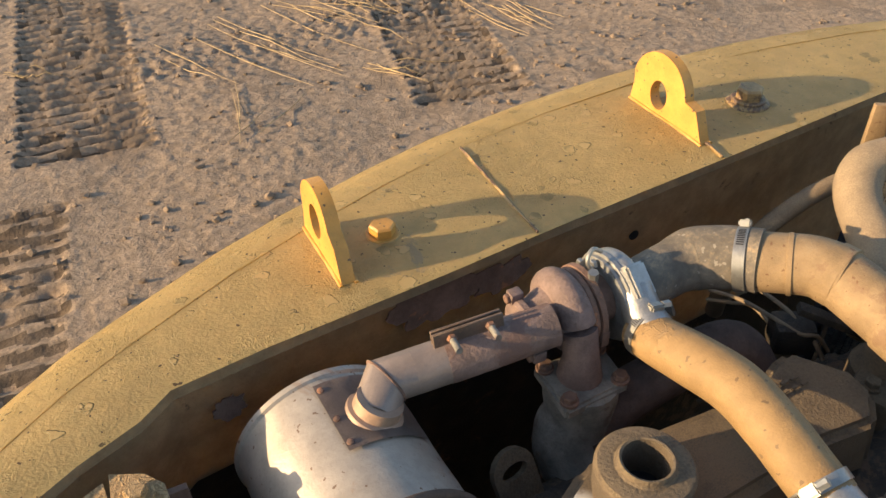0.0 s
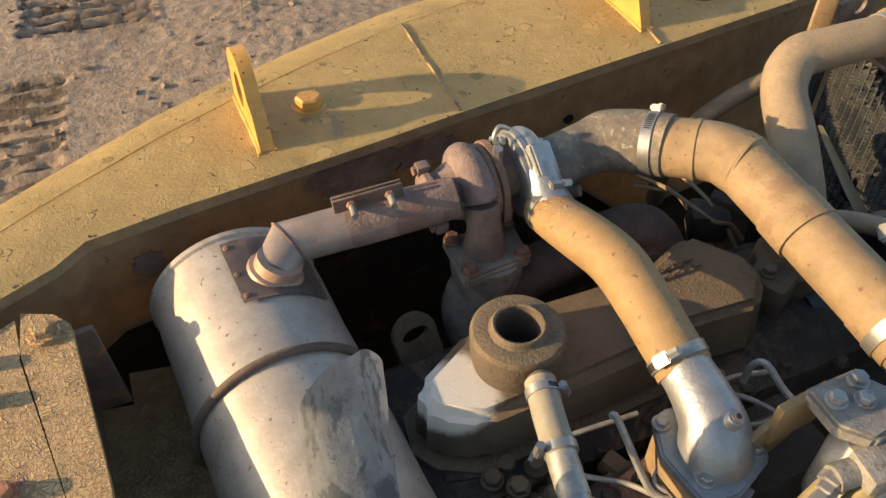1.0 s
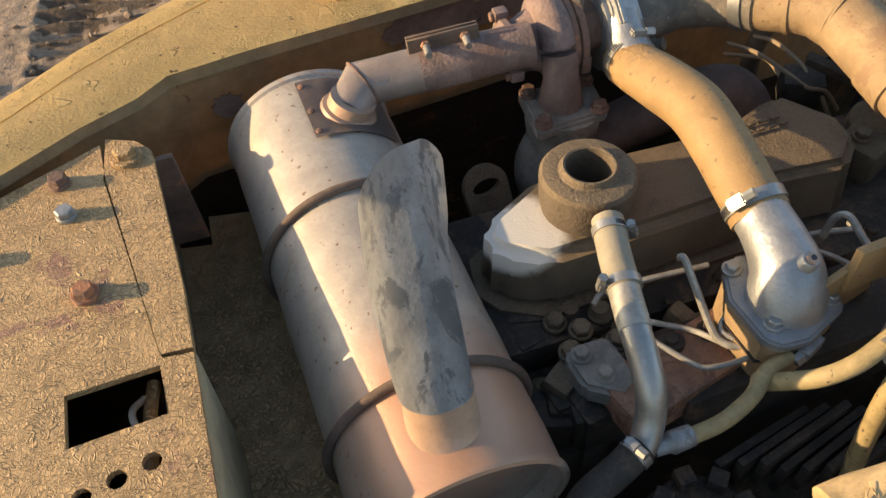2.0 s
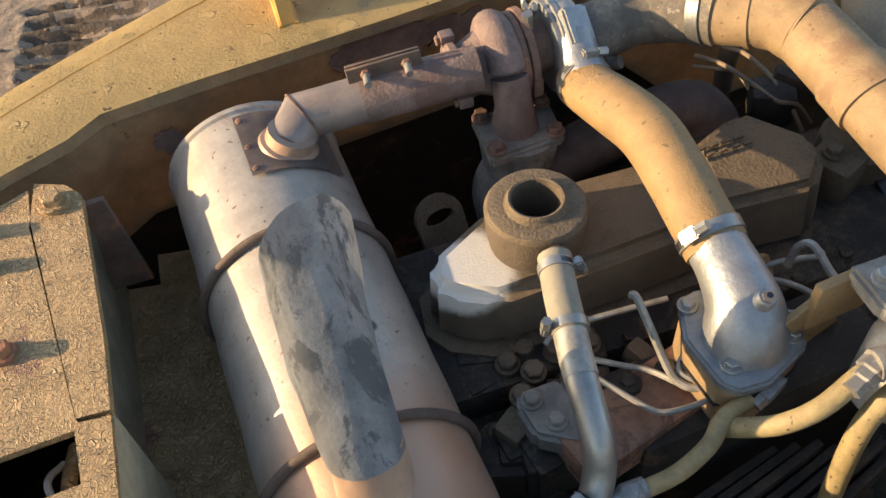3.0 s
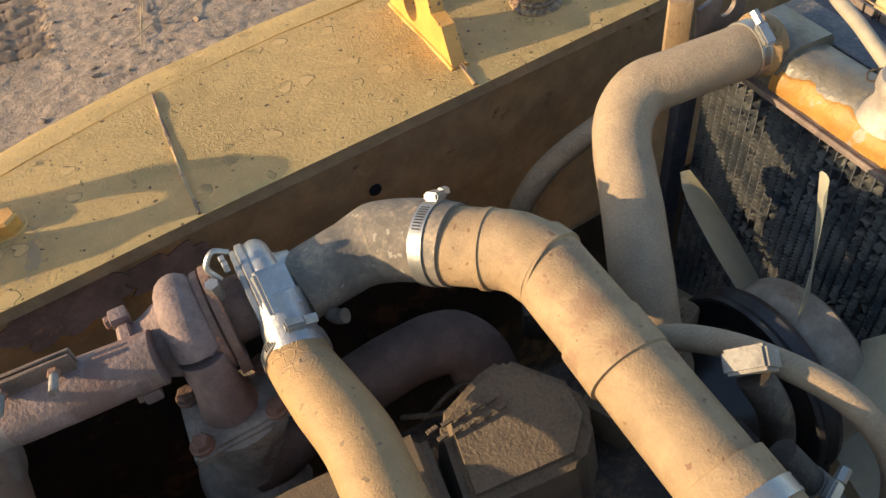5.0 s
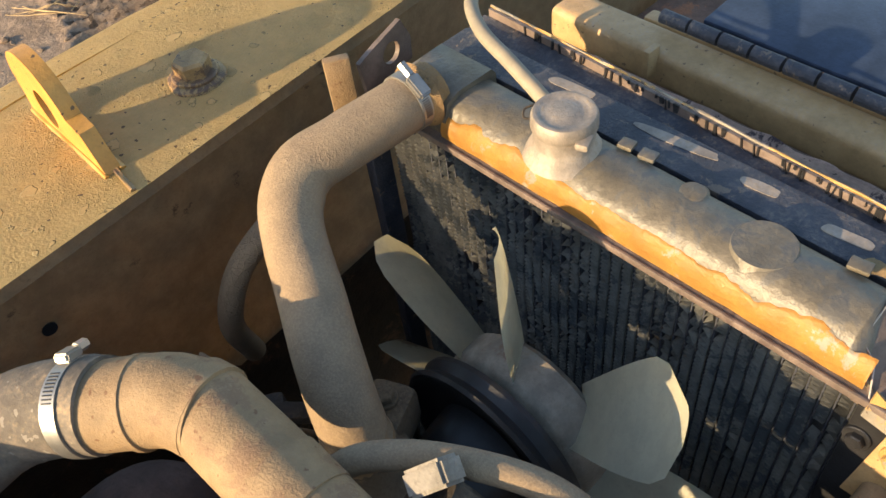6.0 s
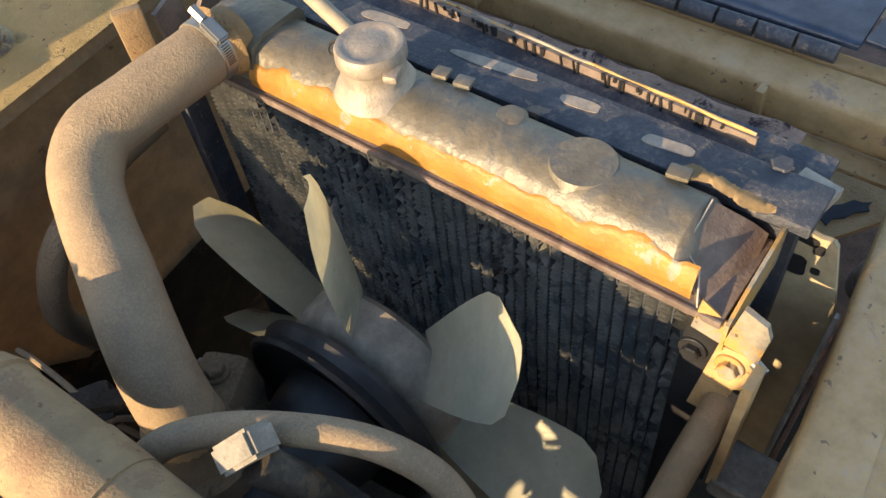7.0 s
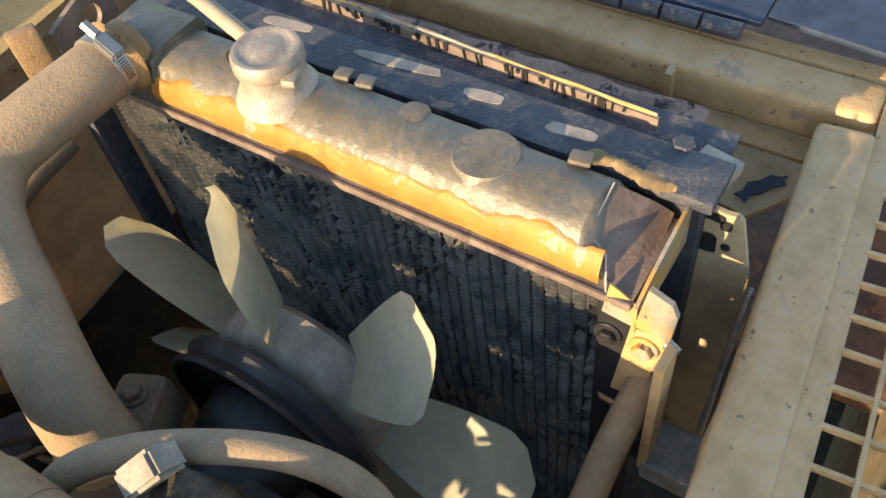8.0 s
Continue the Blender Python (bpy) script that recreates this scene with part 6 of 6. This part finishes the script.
bm = bmesh.new()
block(bm, (1.478, 0.1, 1.171), (0.03, 0.15, 0.006), bevel=0.0015)
part("bar_flange", bm, M_frame, guard)
bm = bmesh.new()
prism(bm, [(1.4586, 0.1063), (1.466, 0.1), (1.48, 0.0996), (1.489, 0.089), (1.5019, 0.0807), (1.503, 0.071), (1.5089, 0.0639), (1.501, 0.066), (1.4955, 0.0618), (1.484, 0.074), (1.472, 0.0799), (1.464, 0.09), (1.4519, 0.0918), (1.457, 0.099)], 0.002, pose(0, 0, 1.0995))
part("paint_patch", bm, M_sheet, shelf, "blue bare patch in the paint")
SIDE = Matrix(((0, 0, 1, 1.275), (1, 0, 0, 0), (0, 1, 0, 0), (0, 0, 0, 1)))
bm = bmesh.new()
prism(bm, [(0.108, 1.279), (0.098, 1.279), (0.074, 1.2755), (0.064, 1.277), (0.06, 1.272), (0.0495, 1.2285), (0.0404, 1.19), (0.0404, 0.9), (0.108, 0.9)], 0.005, SIDE)
inner = part("baffle", bm, M_wall, guard, "dirty ochre baffle sheet beside the radiator")
for k, (y, z, a, b) in enumerate(((0.082, 1.268, 0.009, 0.005), (0.072, 1.262, 0.005, 0.006), (0.086, 1.235, 0.01, 0.012), (0.069, 1.236, 0.004, 0.004))):
    bm = bmesh.new()
    prism(bm, smear(k * 2.3 + 9, a, b), -0.0008, SIDE @ Matrix.Translation((y, z, 0)))
    part("stain", bm, M_black, inner, "dark oil stain")
for x0, z0, x1, z1, mat, lab in ((1.2667, 1.205, 1.2, 1.02, M_galv, "grey sheet edge"), (1.272, 1.18, 1.215, 1.0, M_turbine, "brown sheet edge")):
    bm = bmesh.new()
    v = Vector((x1 - x0, 0, z1 - z0))
    block(bm, ((x0 + x1) / 2, 0.038 if mat is M_galv else 0.031, (z0 + z1) / 2), (0.01, 0.005, v.length), ry=math.degrees(math.atan2(v.x, v.z)), bevel=0.0015)
    part("edge_strip", bm, mat, guard, lab)
# latch bracket and stay near the radiator
stay = thing("stay_rod", (1.08, 0.085, 0.9), "tan round stay rod beside the radiator", "stay rod")
bm = bmesh.new()
tube(bm, [(1.166, 0.084, 1.178), (1.111, 0.087, 1.156), (1.073, 0.088, 1.13), (1.0, 0.09, 1.07)], 0.0145, 20)
part("rod", bm, M_pipe, stay)
latch = thing("latch_bracket", (1.15, 0.047, 1.08), "bare steel angle bracket welded to the guard rail", "bracket")
bm = bmesh.new()
prism(bm, [(1.126, 1.262), (1.153, 1.258), (1.152, 1.11), (1.142, 1.085), (1.127, 1.085)], 0.008, Matrix(((1, 0, 0, 0), (0, 0, -1, 0.07), (0, 1, 0, 0), (0, 0, 0, 1))))
part("leaf", bm, M_frame, latch, "chalky ochre upright leaf")
bm = bmesh.new()
block(bm, (1.15, 0.042, 1.085), (0.05, 0.052, 0.03), bevel=0.006, seg=3)
part("arm", bm, M_cast, latch)
bm = bmesh.new()
block(bm, (1.15, 0.02, 1.14), (0.04, 0.008, 0.1), bevel=0.002)
part("web", bm, M_frame, latch)
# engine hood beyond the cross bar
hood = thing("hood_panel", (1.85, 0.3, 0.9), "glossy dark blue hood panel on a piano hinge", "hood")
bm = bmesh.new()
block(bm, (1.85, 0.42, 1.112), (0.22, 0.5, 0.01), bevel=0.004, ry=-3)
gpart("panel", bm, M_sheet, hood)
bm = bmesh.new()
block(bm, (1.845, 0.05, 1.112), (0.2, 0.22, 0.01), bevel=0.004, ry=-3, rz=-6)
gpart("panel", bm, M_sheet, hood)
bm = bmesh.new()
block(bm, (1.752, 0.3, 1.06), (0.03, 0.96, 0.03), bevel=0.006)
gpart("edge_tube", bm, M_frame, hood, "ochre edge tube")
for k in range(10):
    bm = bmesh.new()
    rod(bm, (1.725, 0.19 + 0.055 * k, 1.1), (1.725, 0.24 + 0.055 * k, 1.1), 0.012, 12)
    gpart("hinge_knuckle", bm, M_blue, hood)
line("front_hose", [(1.5, 0.03, 0.98), (1.47, 0.02, 1.04), (1.44, 0.01, 1.02), (1.42, -0.02, 0.92)], 0.024, M_galv, "grey hose end below the guard corner", "hose", seg=16)
bm = bmesh.new()
block(bm, (1.75, 0.3, 0.9), (0.7, 1.2, 0.02))
solo("nose_plate", bm, M_rust, "rusty nose plate below the guard frame", "nose plate", kind="structure")

# ---- straw and clods on the ground ----
rng = random.Random(5)


def straws(name, x, y, n, length, ang, spread_, label):
    bm = bmesh.new()
    for k in range(n):
        px, py = x + rng.gauss(0, length * 0.25), y + rng.gauss(0, length * 0.08)
        a = ang + rng.gauss(0, spread_)
        l = length * rng.uniform(0.4, 1.1)
        pts = []
        for i in range(5):
            f = i / 4 - 0.5
            qx, qy = px + math.cos(a + 0.08 * f) * l * f, py + math.sin(a + 0.08 * f) * l * f
            pts.append((qx, qy, ground_height(qx, qy) + 0.008 + 0.012 * rng.random()))
        tube(bm, pts, [0.0018, 0.0026, 0.001], 5, 2)
    return solo(name, bm, M_straw, label, "straw", "straw on the ground", kind="stuff")


straws("straw", 1.22, 4.27, 9, 1.0, -1.15, 0.05, "bundle of long dry straw stalks on the earth")
straws("straw", 1.7, 4.65, 14, 0.7, -0.95, 0.2, "heap of long dry straw stalks on the earth")
straws("straw", 2.5, 4.1, 10, 0.6, -1.4, 0.25, "scattered dry straw stalks on the earth")
straws("straw", 1.62, 3.75, 8, 0.4, -0.9, 0.5, "short dry straw stalks beside a track print")
straws("straw", 0.6, 3.7, 2, 0.72, 1.37, 0.01, "dry forked straw stalk on the earth")
straws("straw", 0.74, 3.54, 2, 0.6, 0.75, 0.02, "dry straw stalk on the earth")
straws("straw", -0.1, 4.6, 5, 0.3, -0.6, 0.5, "short dry straw stalks in a track print")
bm = bmesh.new()
for k in range(3600):
    x, y = rng.uniform(-1.4, 4.4), rng.uniform(2.0, 6.2)
    if rng.random() > 0.35 + 0.65 * (noise.noise(Vector((x * 1.3, y * 1.3, 5))) > 0):
        continue
    r = 0.004 + 0.016 * rng.random() ** 3
    h = ground_height(x, y)
    res = bmesh.ops.create_icosphere(bm, subdivisions=1, radius=r, matrix=Matrix.Translation((x, y, h + r * 0.25)) @ Matrix.Diagonal((rng.uniform(0.7, 1.3), rng.uniform(0.7, 1.3), 0.7, 1)))
    for v in res["verts"]:
        v.co += Vector((rng.uniform(-1, 1), rng.uniform(-1, 1), rng.uniform(-1, 1))) * r * 0.25
solo("clods", bm, M_clod, "small earth clods scattered over the ground", "clods", kind="stuff", sharp=20)

# rolled sacking on the edge of the bay
sack = thing("sacking", (0.58, -0.03, 1.2), "rolled orange-tan sacking with frayed fibres", "sacking")
bm = bmesh.new()
tube(bm, [(0.46, -0.01, 1.215), (0.52, -0.012, 1.225), (0.6, -0.02, 1.225), (0.7, -0.04, 1.215)], 0.03, 18, 8, wob=0.18)
roll_ = part("roll", bm, M_straw, sack)
bm = bmesh.new()
for k in range(60):
    x = rng.uniform(0.46, 0.68)
    p = Vector((x, -0.015 - 0.1 * max(0, x - 0.58), 1.25 + rng.uniform(-0.008, 0.004)))
    d = Vector((rng.uniform(-1, 1), rng.uniform(0, 1), rng.uniform(0, 0.8))).normalized() * rng.uniform(0.006, 0.02)
    tube(bm, [p, p + d * 0.6, p + d + Vector((0, 0, -0.002))], 0.0006, 4, 2)
part("fibre", bm, M_straw, sack, kind="stuff")

# loose wires between the engine and the bay wall
for pts, mat in (([(0.8, 0.7, 1.12), (0.808, 0.643, 1.14), (0.817, 0.586, 1.145), (0.831, 0.549, 1.14), (0.854, 0.537, 1.135), (0.88, 0.53, 1.1)], M_hose),
                 ([(0.846, 0.7, 1.12), (0.847, 0.654, 1.14), (0.847, 0.592, 1.145), (0.844, 0.566, 1.14), (0.849, 0.544, 1.132), (0.86, 0.52, 1.1)], M_hose),
                 ([(0.8, 0.7, 1.1), (0.81, 0.661, 1.12), (0.828, 0.636, 1.125), (0.825, 0.584, 1.12), (0.836, 0.568, 1.11), (0.84, 0.54, 1.08)], M_hose)):
    line("wire", pts, 0.0032, mat, "loose dusty wire hanging beside the engine", "wire", group="loose wires", seg=8)
